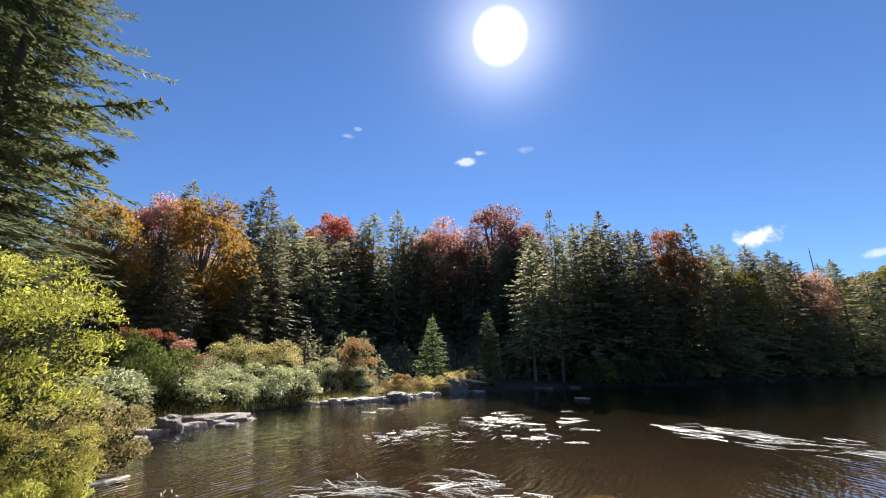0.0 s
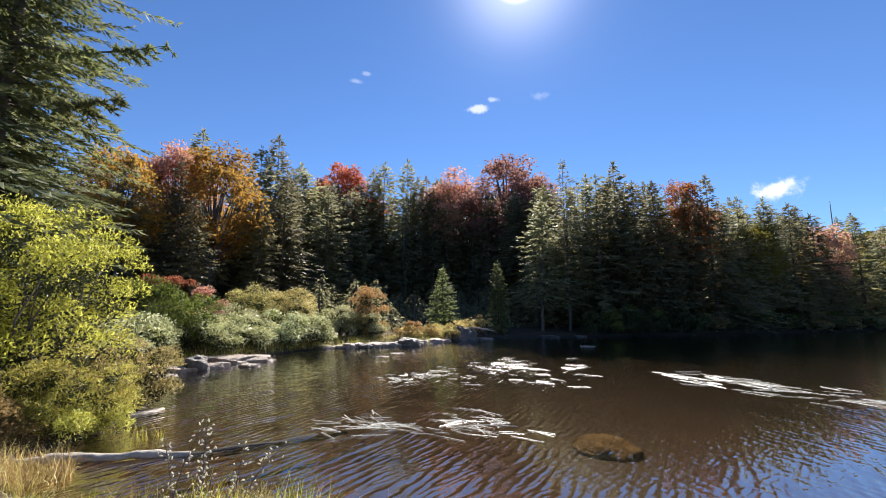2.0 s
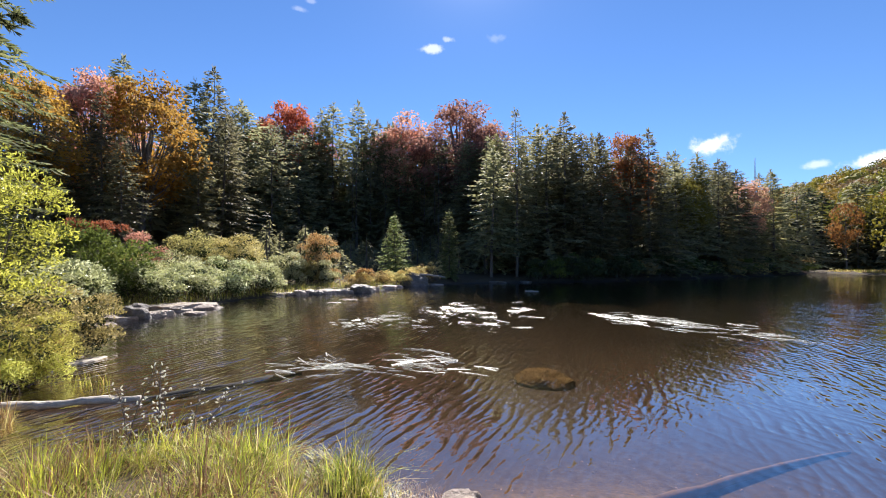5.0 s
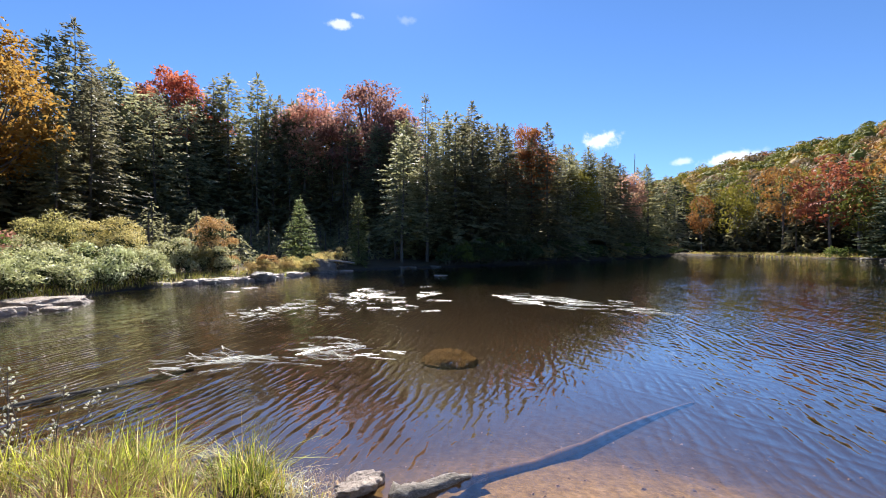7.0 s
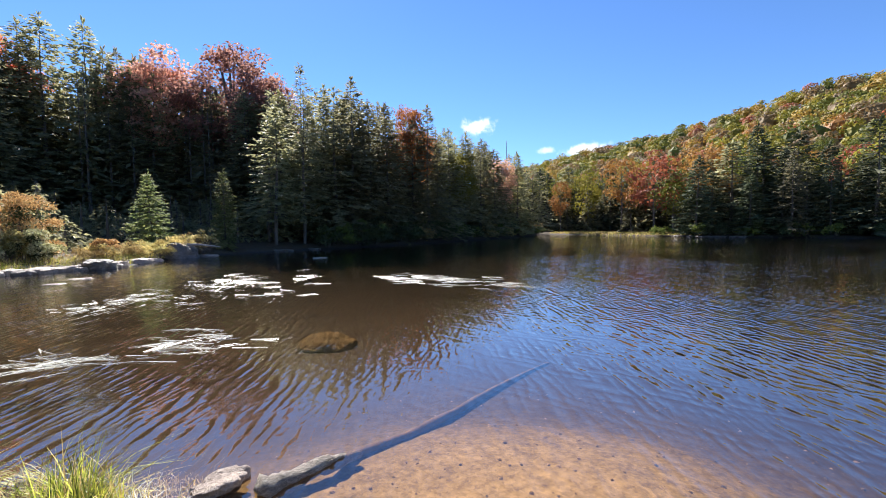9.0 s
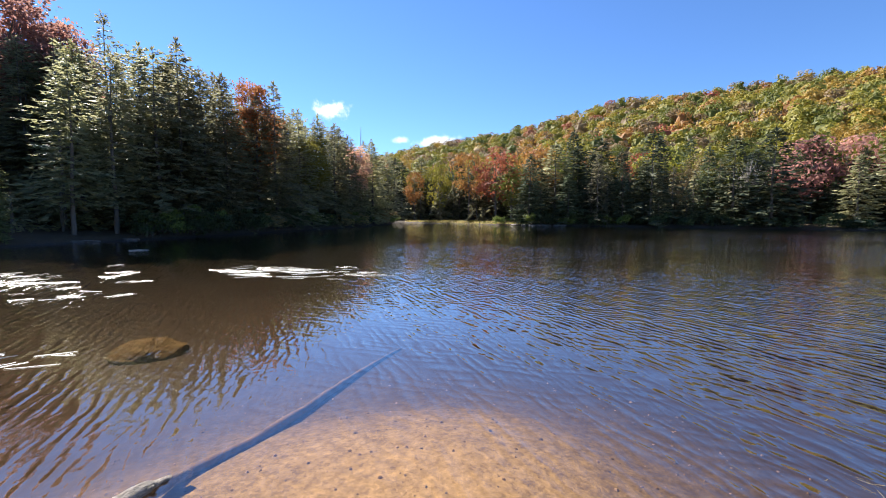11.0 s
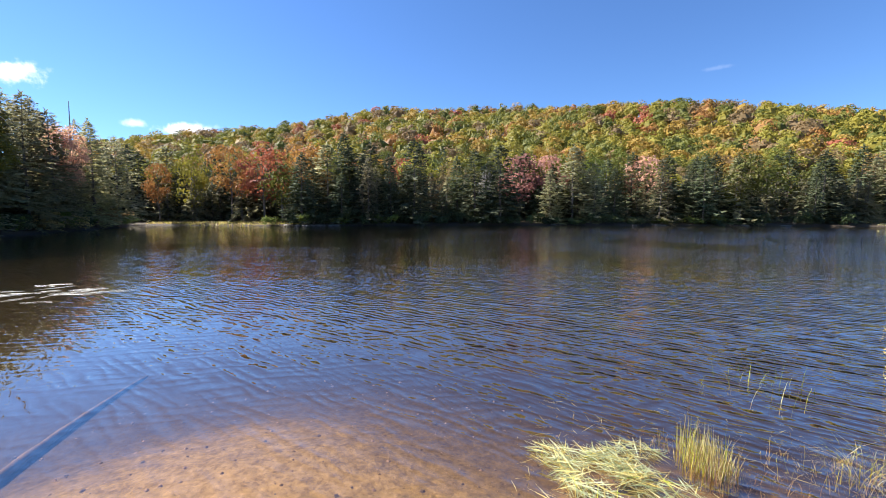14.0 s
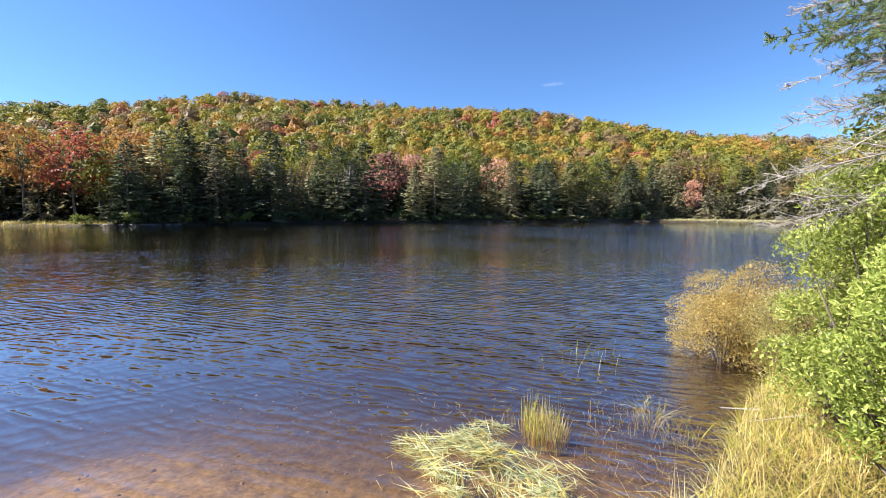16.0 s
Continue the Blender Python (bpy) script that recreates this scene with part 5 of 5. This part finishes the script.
# ---- floating reeds ----
def floating_patch(label, x, y, rx, ry, heading, n, seed, long=0.5, spread=0.3, width=0.03, tail=0.0):
    """Straight blades lying on the water, singly and in small loose sheaves, all roughly one way."""
    g = np.random.default_rng(seed)
    geo = Geo()
    a = radians(heading)
    u, w = np.array((math.sin(a), math.cos(a))), np.array((math.cos(a), -math.sin(a)))
    left = n
    while left > 0:
        k = int(min(left, g.choice((1, 1, 1, 2, 2, 4))))
        left -= k
        c0 = np.array((x, y)) + w * rx * np.clip(g.normal() * 0.55, -1, 1 + tail) + u * ry * np.clip(g.normal() * 0.55, -1, 1)
        main = a + np.pi / 2 + g.normal() * spread
        ang = main + g.normal(size=k) * 0.2
        ln = long * g.uniform(0.5, 1.25, k)
        d = unit(np.stack([np.sin(ang), np.cos(ang), g.normal(size=k) * 0.008], 1))
        across = np.array((math.cos(main), -math.sin(main)))
        c = c0 + np.outer(g.normal(size=k) * width * 4, across) + d[:, :2] * (g.normal(size=k) * 0.25 * long)[:, None]
        nrm = np.tile(np.array((0, 0, 1.0)), (k, 1)) + g.normal(size=(k, 3)) * 0.12
        z = 0.005 + g.random(k) * 0.008
        ww = width * g.uniform(0.6, 1.25, k)
        # a straight strip with blunt ends: two slim halves folded along the rib
        side = unit(np.cross(d, unit(nrm)))
        for s in (-1, 1):
            q = np.column_stack([c, z])
            v = np.stack([q - d * ln[:, None] / 2, q + d * ln[:, None] / 2, q + d * ln[:, None] * 0.47 + side * s * ww[:, None] * 0.35 - (0, 0, 0.003), q - d * ln[:, None] * 0.45 + side * s * ww[:, None] * 0.5 - (0, 0, 0.003)], 1).reshape(-1, 3)
            f = np.arange(4 * k).reshape(-1, 4)
            geo.add(v, f if s < 0 else f[:, ::-1])
    tagged(new("floating_reeds", geo.mesh("floating_reeds", REED)), label, "reeds", "floating reed patches", "stuff")


floating_patch("pale reed blades floating flat on the water", -2.05, 7.15, 0.75, 0.7, 8, 38, 1, 0.55, 0.5, 0.017)
floating_patch("pale reed blades floating flat on the water", -0.6, 7.5, 0.62, 0.95, 8, 42, 2, 0.55, 0.5, 0.017)
floating_patch("scattered reed blades floating on the water", 0.75, 6.75, 0.55, 0.2, 14, 5, 3, 0.5, 0.3, 0.022)
floating_patch("broad patch of pale reeds floating on the lake", 0.45, 14.9, 2.4, 3.4, 4, 105, 4, 0.5, 0.4, 0.028)
floating_patch("thin trail of pale reeds floating on the lake", -1.8, 13.4, 0.7, 0.5, 5, 10, 8, 0.35, 0.3, 0.03)
floating_patch("small patch of pale reeds floating on the lake", -2.9, 12.2, 0.6, 0.9, 5, 30, 5, 0.34, 0.45, 0.028)
floating_patch("long raft of pale reeds floating on the lake", 6.4, 12.3, 2.0, 1.3, 46, 72, 6, 0.75, 0.25, 0.026)
floating_patch("thin tail of the reed raft on the lake", 7.8, 10.4, 0.8, 0.4, 46, 18, 9, 0.55, 0.3, 0.03)
floating_patch("scattered reed blades floating on the water", -2.75, 6.7, 0.5, 0.2, 30, 5, 7, 0.45, 0.25, 0.018)


# ---- grass ----
def grass(name, label, n, area, seed, h, mats, p=None, width=0.009, droop=(0.1, 0.6), lean=0.5, sink=0.02, segs=3, tussock=0):
    """Blades rooted where area() lets them."""
    g = np.random.default_rng(seed)
    pts = area(g, n)
    z = ground_z(pts[:, 0], pts[:, 1])
    geo = Geo()
    slot = g.choice(len(mats), len(pts), p=p)
    th = g.uniform(0, 2 * np.pi, len(pts))
    ln = np.stack([np.cos(th), np.sin(th), np.zeros(len(pts))], 1) * g.uniform(0.2, 1.2, len(pts))[:, None] * lean
    hh = g.uniform(h[0], h[1], len(pts))
    if tussock:
        heart = pts[g.choice(len(pts), max(3, len(pts) // tussock), replace=False)]
        near = np.argmin(((pts[:, None, :] - heart[None]) ** 2).sum(2), 1)
        off = pts - heart[near]
        far = np.hypot(*off.T)
        pts = heart[near] + off * 0.72
        z = ground_z(pts[:, 0], pts[:, 1])
        ln[:, :2] = ln[:, :2] * 0.6 + off / (far[:, None] + 0.03) * np.clip(far / 0.12, 0, 1.4)[:, None] * lean
        hh *= (1.1 - np.clip(far / 0.5, 0, 0.5)) * g.uniform(0.65, 1.15, len(heart))[near]
    dr = g.uniform(droop[0], droop[1], len(pts))
    for s in range(len(mats)):
        k = slot == s
        geo.blades(np.column_stack([pts[k], np.maximum(z[k], -0.1) - sink]), ln[k], hh[k], width * g.uniform(0.6, 1.5, k.sum()), dr[k], s, segs)
    return tagged(new(name, geo.mesh(name, mats)), label, "grass", kind="stuff")


def disc(x, y, rx, ry):
    def area(g, n):
        a, q = g.uniform(0, 2 * np.pi, n), np.sqrt(g.random(n))
        return np.column_stack([x + np.cos(a) * q * rx, y + np.sin(a) * q * ry])
    return area


def band(x0, x1, y0, y1, d0, d1, clump=0.0):
    def area(g, n):
        p = np.column_stack([g.uniform(x0, x1, n * 8), g.uniform(y0, y1, n * 8)])
        if clump:
            p = p[(np.sin(p[:, 0] * 4.1 + 1) * np.sin(p[:, 1] * 3.7 + p[:, 0]) + g.normal(size=len(p)) * 0.4) > clump - 0.5]
        d = shore_distance(p[:, 0], p[:, 1])
        return p[(d > d0) & (d < d1)][:n]
    return area


grass("bank_grass", "yellow-green bank grass in sunlight", 6400, band(-4.6, -0.55, 1.2, 4.6, -0.12, 2.2, 0.35), 1, (0.22, 0.58), [GRASS, STRAW, SEDGE], (0.68, 0.14, 0.18), 0.008, (0.15, 1.0), 0.8, tussock=75)
grass("bank_grass", "dry russet and straw grass behind the log", 2400, disc(-5.7, 4.35, 0.75, 0.5), 9, (0.25, 0.6), [RUSSETGRASS, STRAW, SEDGE], (0.35, 0.4, 0.25), 0.008, (0.2, 1.0), 0.9, tussock=40)
grass("bank_grass", "low dry thatch between the green tufts", 6500, band(-4.8, -0.2, 1.2, 4.6, -0.05, 2.2), 7, (0.08, 0.26), [STRAW, SEDGE, GRASS, RUSSETGRASS], (0.18, 0.3, 0.2, 0.32), 0.007, (0.3, 1.2), 1.1, segs=2)
grass("bank_grass", "brown dead stems in the grass", 2000, band(-4.4, -1.0, 1.6, 4.4, 0.0, 1.6, 0.5), 8, (0.25, 0.62), [RUSSETGRASS, SEDGE], (0.75, 0.25), 0.007, (0.1, 0.9), 0.9, tussock=26)
grass("bank_grass", "dry straw grass beside the log", 4500, band(-8.5, -4.0, 1.5, 6.5, -0.1, 2.2), 2, (0.2, 0.55), [STRAW, GRASS], (0.6, 0.4), 0.008, (0.2, 0.9), 0.8, tussock=80)
grass("bank_grass", "dry yellow grass under the leafy bush", 10500, band(0.9, 5.2, -5.4, -1.6, 0.0, 1.9), 3, (0.12, 0.44), [STRAW, GRASS, SEDGE], (0.56, 0.3, 0.14), 0.0055, (0.25, 1.2), 1.1)
grass("bank_grass", "straw-coloured marsh grass on the far bank", 7000, lambda g, n: (lambda a, q: np.column_stack([55.0 + 7 * q + 3 * a, 61 - 27 * a + 2 * q]))(g.random(n), g.random(n)), 4, (0.14, 0.36), [STRAW, GRASS, SEDGE], (0.35, 0.35, 0.3), 0.07, segs=2)
grass("bank_grass", "straw-coloured grass on the far sandy bank", 3500, lambda g, n: (lambda a, q: np.column_stack([80 - 18 * a + 4 * q, -54 - 14 * a - 4 * q]))(g.random(n), g.random(n)), 5, (0.12, 0.35), [PALEGRASS, STRAW], (0.6, 0.4), 0.07, segs=2)
grass("bank_grass", "low green and straw grass along the rocks", 9000, band(-12, -3, 8, 32, 0.15, 2.4), 6, (0.15, 0.5), [STRAW, GRASS], (0.5, 0.5), 0.012, segs=2)


grass("water_grass", "upright yellow-green tuft in the shallows", 520, disc(3.55, -1.85, 0.27, 0.2), 11, (0.12, 0.42), [GRASS, SEDGE, STRAW], (0.4, 0.3, 0.3), 0.006, (0.05, 0.4), 0.45)
grass("water_grass", "small green tuft in the shallows", 40, disc(3.85, -1.6, 0.12, 0.08), 16, (0.12, 0.25), [GRASS, STRAW], (0.6, 0.4), 0.006, (0.2, 0.8), 0.8)
grass("water_grass", "arching green blades in the shallows", 230, disc(3.55, -3.0, 0.42, 0.22), 12, (0.15, 0.38), [GRASS, PALEGRASS, STRAW], (0.4, 0.3, 0.3), 0.006, (0.3, 1.0), 1.0)
grass("water_grass", "sparse green blades in the shallows", 50, disc(3.75, -2.6, 0.3, 0.3), 17, (0.12, 0.28), [GRASS, STRAW], (0.5, 0.5), 0.005, (0.2, 0.9), 0.8)
grass("water_grass", "wisps of reddish grass in the shallows", 190, disc(3.2, -2.35, 0.42, 0.42), 18, (0.06, 0.22), [SEDGE, STRAW], (0.7, 0.3), 0.005, (0.3, 1.0), 1.0)
grass("water_grass", "thin blades standing in the water", 26, disc(5.2, -2.9, 0.5, 0.6), 13, (0.35, 0.6), [GRASS, STRAW], (0.5, 0.5), 0.005)
grass("water_grass", "pale thin stems in the shallows by the stone", 360, disc(-0.3, 3.16, 0.3, 0.26), 15, (0.06, 0.2), [REED, STRAW], (0.75, 0.25), 0.008, (0.2, 0.9), 0.8)
grass("water_grass", "small green tuft beside the log", 60, disc(-5.3, 5.9, 0.3, 0.2), 14, (0.3, 0.55), [GRASS, STRAW], (0.8, 0.2), 0.008)


def grass_mat():
    """Matted blades lying over one another at the water's edge."""
    g = np.random.default_rng(21)
    geo = Geo()
    spots = [(2.6 + 0.95 * g.random(), -1.75 + 1.05 * g.random(), g.uniform(0.08, 0.2), g.uniform(0.08, 0.22), g.integers(20, 85)) for _ in range(34)]
    for x, y, rx, ry, n in spots:
        if x > 3.15 and y < -1.35 and g.random() < 0.6:
            continue
        way = g.normal(0.7, 0.6)
        p = disc(x, y, rx, ry)(g, n)
        q = np.hypot((p[:, 0] - x) / rx, (p[:, 1] - y) / ry)
        z = 0.012 + 0.055 * (1 - q * q) * g.random(n) * g.uniform(0.5, 1.6)
        th = g.normal(way, 0.5, n) + np.where(g.random(n) < 0.25, 1.2, 0)
        d = unit(np.stack([np.cos(th), np.sin(th), g.normal(size=n) * 0.22], 1))
        pick = g.choice(4, n, p=(0.62, 0.2, 0.04, 0.14))
        for s in range(4):
            k = pick == s
            geo.leaves(np.column_stack([p[k], z[k]]), d[k], unit(g.normal(size=(k.sum(), 3)) * 0.5 + (0, 0, 1.0)), g.uniform(0.1, 0.34, k.sum()), 0.008 * g.uniform(0.5, 1.4, k.sum()), s)
    n = 200
    p = np.column_stack([g.uniform(2.4, 4.3, n), g.uniform(-2.9, -0.4, n)])
    d = unit(np.stack([g.normal(size=n), g.normal(size=n), g.normal(size=n) * 0.12], 1))
    geo.leaves(np.column_stack([p, 0.012 + 0.03 * g.random(n)]), d, unit(g.normal(size=(n, 3)) * 0.3 + (0, 0, 1.0)), g.uniform(0.04, 0.2, n), 0.0035, 3)
    tagged(new("grass_mat", geo.mesh("grass_mat", [PALEGRASS, STRAW, GRASS, SEDGE])), "flattened mat of pale green grass at the water's edge", "grass", kind="stuff")


grass_mat()

# ---- right bank ----
shrub("sweetgale_bush", "golden brown twiggy bush standing over the water", 5.0, -5.1, 0.88, 0.92, 1.5, 40000, 0.026, GALE, 401, 110, 160, low=0.02, slim=0.5, clump=(0.2, 0.34))
shrub("sweetgale_bush", "pale brown twiggy bush at the waterline", 4.2, -5.25, 0.8, 0.75, 1.6, 22000, 0.026, OLIVEBUSH, 402, 44, 100, low=0.02)
shrub("leafy_bush", "leafy bright green bush beside the path", 2.75, -4.15, 0.72, 0.7, 2.45, 27000, 0.045, LEAFY, 403, 60, 40, slim=0.38, low=0.02)
shrub("leafy_bush", "leafy yellow-green bush beside the path", 1.95, -3.6, 0.6, 0.55, 2.35, 21000, 0.045, LEAFY, 404, 50, 34, slim=0.38, low=0.02)
shrub("leafy_bush", "tall leafy green bush under the fir", 2.75, -4.65, 0.75, 0.65, 3.5, 18000, 0.05, LEAFY, 405, 60, 30, slim=0.5)


def fir_overhang():
    """A fir beside the path: trunk, dead lichen-grey branches and a few live boughs."""
    g = np.random.default_rng(55)
    x, y = 2.15, -4.55
    ob = thing("fir_tree", "fir with bare grey lower branches over the bank", "tree", (x, y, gz(x, y) - 0.05))
    tr, dead, live = Geo(), Geo(), Geo()
    tr.tube([(0, 0, 0), (0, 0, 3), (0.05, 0, 6), (0.05, 0.05, 9)], [0.13, 0.11, 0.08, 0.03], 9)

    def bough(z, a, ln, lift, green):
        out = np.array((math.sin(a), math.cos(a), 0))
        side = np.array((out[1], -out[0], 0))
        t = np.linspace(0, 1, 7)
        p = out * (t * ln)[:, None] + np.array((0, 0, 1.0)) * (z + ln * (lift * t - 0.12 * t * t))[:, None] + np.cumsum(g.normal(size=(7, 3)) * 0.028, 0)
        (tr if green else dead).tube(p, np.linspace(0.012, 0.002, 7), 5)
        for k in range(int(30 * ln)):
            s = g.uniform(0.25, 1.0)
            b = np.array([np.interp(s, t, p[:, i]) for i in range(3)])
            sg = g.choice((-1, 1))
            l2 = ln * 0.32 * (1.15 - s) * g.uniform(0.5, 1.2)
            e = b + unit(out * g.uniform(0.1, 1.0) + side * sg * g.uniform(0.3, 1) + np.array((0, 0, g.uniform(-0.7, 0.5)))) * l2
            (tr if green else dead).tube([b, (b + e) / 2 + g.normal(size=3) * 0.01, e], [0.0038, 0.0026, 0.0012], 4)
            if green:
                n = int(150 * l2) + 14
                q = g.random(n)[:, None]
                c = b + (e - b) * q
                d = unit(unit(e - b) * 0.7 + g.normal(size=(n, 3)) * 0.6)
                live.leaves(c + d * 0.012, d, rnd_dirs(g, n), 0.035, 0.007)
            else:
                for _ in range(5):
                    q = b + (e - b) * g.uniform(0.3, 1)
                    dead.tube([q, q + unit(g.normal(size=3) + out) * l2 * g.uniform(0.25, 0.5)], [0.002, 0.0009], 3)

    def reach(tip, green, drop=0.0):
        """A bough from the trunk out to a place in the world."""
        dx, dy = tip[0] - x, tip[1] - y
        ln = math.hypot(dx, dy)
        z = tip[2] - gz(x, y) + 0.05 + 0.12 * ln - drop * ln
        bough(z, math.atan2(dx, dy), ln, drop, green)

    for tip, green, drop in (((2.97, -3.22, 3.11), True, 0.05), ((2.92, -3.27, 3.22), True, 0.1), ((2.82, -3.37, 2.98), True, 0.0), ((2.75, -3.42, 2.83), True, 0.05), ((2.72, -3.5, 2.7), True, 0.1), ((2.6, -3.5, 3.1), True, 0.0),
                             ((2.55, -3.6, 2.9), True, 0.0), ((2.7, -3.6, 3.3), True, 0.1), ((2.5, -3.5, 2.6), True, 0.1), ((2.95, -3.5, 3.4), True, 0.15), ((2.4, -3.4, 2.75), True, 0.1), ((2.45, -3.45, 3.2), True, 0.1),
                             ((2.97, -3.22, 2.5), False, -0.2), ((2.9, -3.29, 2.72), False, 0.0), ((2.87, -3.32, 2.57), False, -0.1), ((2.91, -3.28, 2.23), False, -0.35), ((2.96, -3.23, 2.05), False, -0.1),
                             ((2.96, -3.22, 1.84), False, -0.15), ((2.93, -3.26, 1.9), False, 0.0), ((2.8, -3.4, 3.0), False, 0.1), ((2.85, -3.35, 3.25), False, 0.1), ((2.7, -3.45, 2.85), False, 0.0)):
        reach(tip, green, drop)
    for k in range(28):
        bough(g.uniform(2.5, 4.6), g.uniform(0.0, 1.0), g.uniform(0.8, 1.25), g.uniform(-0.1, 0.15), g.random() < 0.75)
    for k in range(8):
        bough(g.uniform(4.4, 6.4), g.uniform(0, 6.28), g.uniform(0.8, 1.9), g.uniform(-0.2, 0.2), True)
    part("trunk", tr.mesh("trunk", BARK, True), ob)
    part("dead_branch", dead.mesh("dead_branch", DEADWOOD, True), ob, "bare grey lichen-covered branches")
    part("crown", live.mesh("crown", FIR), ob)


fir_overhang()


# ---- seed heads by the near bank ----
def seed_stalk(x, y, h, lean, seed):
    """A dry meadow stalk with pale tufts."""
    g = np.random.default_rng(seed)
    ob = thing("meadow_stalk", "dry meadow stalk with pale seed tufts", "plant", (x, y, gz(x, y) - 0.01), "meadow stalks")
    st = Geo()
    tufts = []
    t = np.linspace(0, 1, 6)
    p = np.stack([lean[0] * t * t, lean[1] * t * t, h * t], 1)
    st.tube(p, np.linspace(0.006, 0.003, 6), 5)
    for k in range(22):
        s = g.uniform(0.3, 1.0)
        b = np.array([np.interp(s, t, p[:, i]) for i in range(3)])
        e = b + unit(g.normal(size=3) + (0, 0, 0.5)) * g.uniform(0.03, 0.09)
        st.tube([b, e], [0.003, 0.002], 3)
        tf = Geo()
        f = unit(g.normal(size=3) + (0, 0, 0.6))
        tf.tube([e, e + f * 0.01, e + f * 0.022, e + f * 0.034], [0.002, 0.0075, 0.006, 0.001], 5)
        tufts.append(tf)
    part("stalk", st.mesh("stalk", TWIG, True), ob)
    for tf in tufts:
        part("seed_head", tf.mesh("seed_head", SEEDFLUFF, True), ob, "pale dry seed bud")


g1 = random.Random(12)
for i in range(7):
    seed_stalk(-2.95 + 0.12 * i + g1.uniform(-0.1, 0.1), 3.55 + g1.uniform(-0.2, 0.2), g1.uniform(0.55, 0.85), (g1.uniform(-0.1, 0.3), g1.uniform(-0.1, 0.2)), 900 + i)


# ---- pebbles on the sandy bed ----
def pebbles():
    g = np.random.default_rng(91)
    geo = Geo()
    base = np.array([(1, 0, 0), (0.5, 0.87, 0), (-0.5, 0.87, 0), (-1, 0, 0), (-0.5, -0.87, 0), (0.5, -0.87, 0)])
    n = 1300
    r, a = np.sqrt(g.random(n)) * 3.2, g.uniform(0, 2 * np.pi, n)
    x, y = 2.3 + r * np.cos(a), 1.4 + r * np.sin(a)
    z = ground_z(x, y)
    for i in range(n):
        s = 0.004 + 0.016 * g.random() ** 3
        t = g.uniform(0, 6.28)
        c, sn = math.cos(t), math.sin(t)
        ring = base * (s * g.uniform(0.7, 1.4), s, 0) * g.uniform(0.8, 1.2, (6, 1))
        ring = np.column_stack([ring[:, 0] * c - ring[:, 1] * sn, ring[:, 0] * sn + ring[:, 1] * c, ring[:, 2]]) + (x[i], y[i], z[i])
        top = (ring - (x[i], y[i], z[i])) * 0.6 + (x[i], y[i], z[i] + s * 0.55)
        v = np.vstack([ring, top])
        f = [(k, (k + 1) % 6, 6 + (k + 1) % 6, 6 + k) for k in range(6)] + [(6, 7, 8, 9), (9, 10, 11, 6)]
        geo.add(v, f, int(g.integers(0, 3)))
    tagged(new("pebbles", geo.mesh("pebbles", [PINKROCK, ROCK, SUNKROCK], True)), "small pebbles scattered over the sandy lake bed", "pebbles", kind="stuff")


pebbles()


# ---- tall tufts on the near bank ----
for i, (x, y, rx, n) in enumerate(((-0.62, 2.85, 0.14, 160), (-0.8, 3.0, 0.16, 170), (-1.7, 3.3, 0.2, 220), (-1.45, 3.15, 0.18, 150), (-2.5, 3.2, 0.25, 200), (-2.9, 2.9, 0.2, 160))):
    grass("bank_grass", "upright bright green tuft at the water's edge", int(0.6 * n), disc(x, y, rx, rx), 31 + i, (0.25, 0.6), [GRASS, STRAW], (0.8, 0.2), 0.009, (0.1, 0.9), 0.9)
grass("bank_grass", "low bright yellow thatch under the leafy bush", 6000, band(0.9, 5.0, -5.0, -1.6, 0.0, 1.9), 41, (0.06, 0.2), [STRAW, GRASS, SEDGE], (0.62, 0.26, 0.12), 0.007, (0.3, 1.2), 1.2, segs=2)

# ---- sticks and pads ----
log("driftwood", "pale weathered log lying along the rock ledge", [(-9.3, 23.0, 0.2), (-8.2, 23.3, 0.22), (-7.2, 23.7, 0.2), (-6.4, 24.1, 0.16)], [0.05, 0.07, 0.07, 0.05], DRIFT, 12, 2, 0.25)
log("stick", "thin pale stick lying over the water's edge", [(3.64, -3.62, 0.05), (3.56, -3.75, 0.07), (3.46, -3.91, 0.1)], [0.005, 0.007, 0.007], DEADWOOD, 13, 1)
log("stick", "straw-yellow stick fallen across the grass", [(3.24, -3.56, 0.12), (3.18, -3.75, 0.17), (3.12, -3.97, 0.22)], [0.006, 0.008, 0.007], BIRCH, 14, 1)
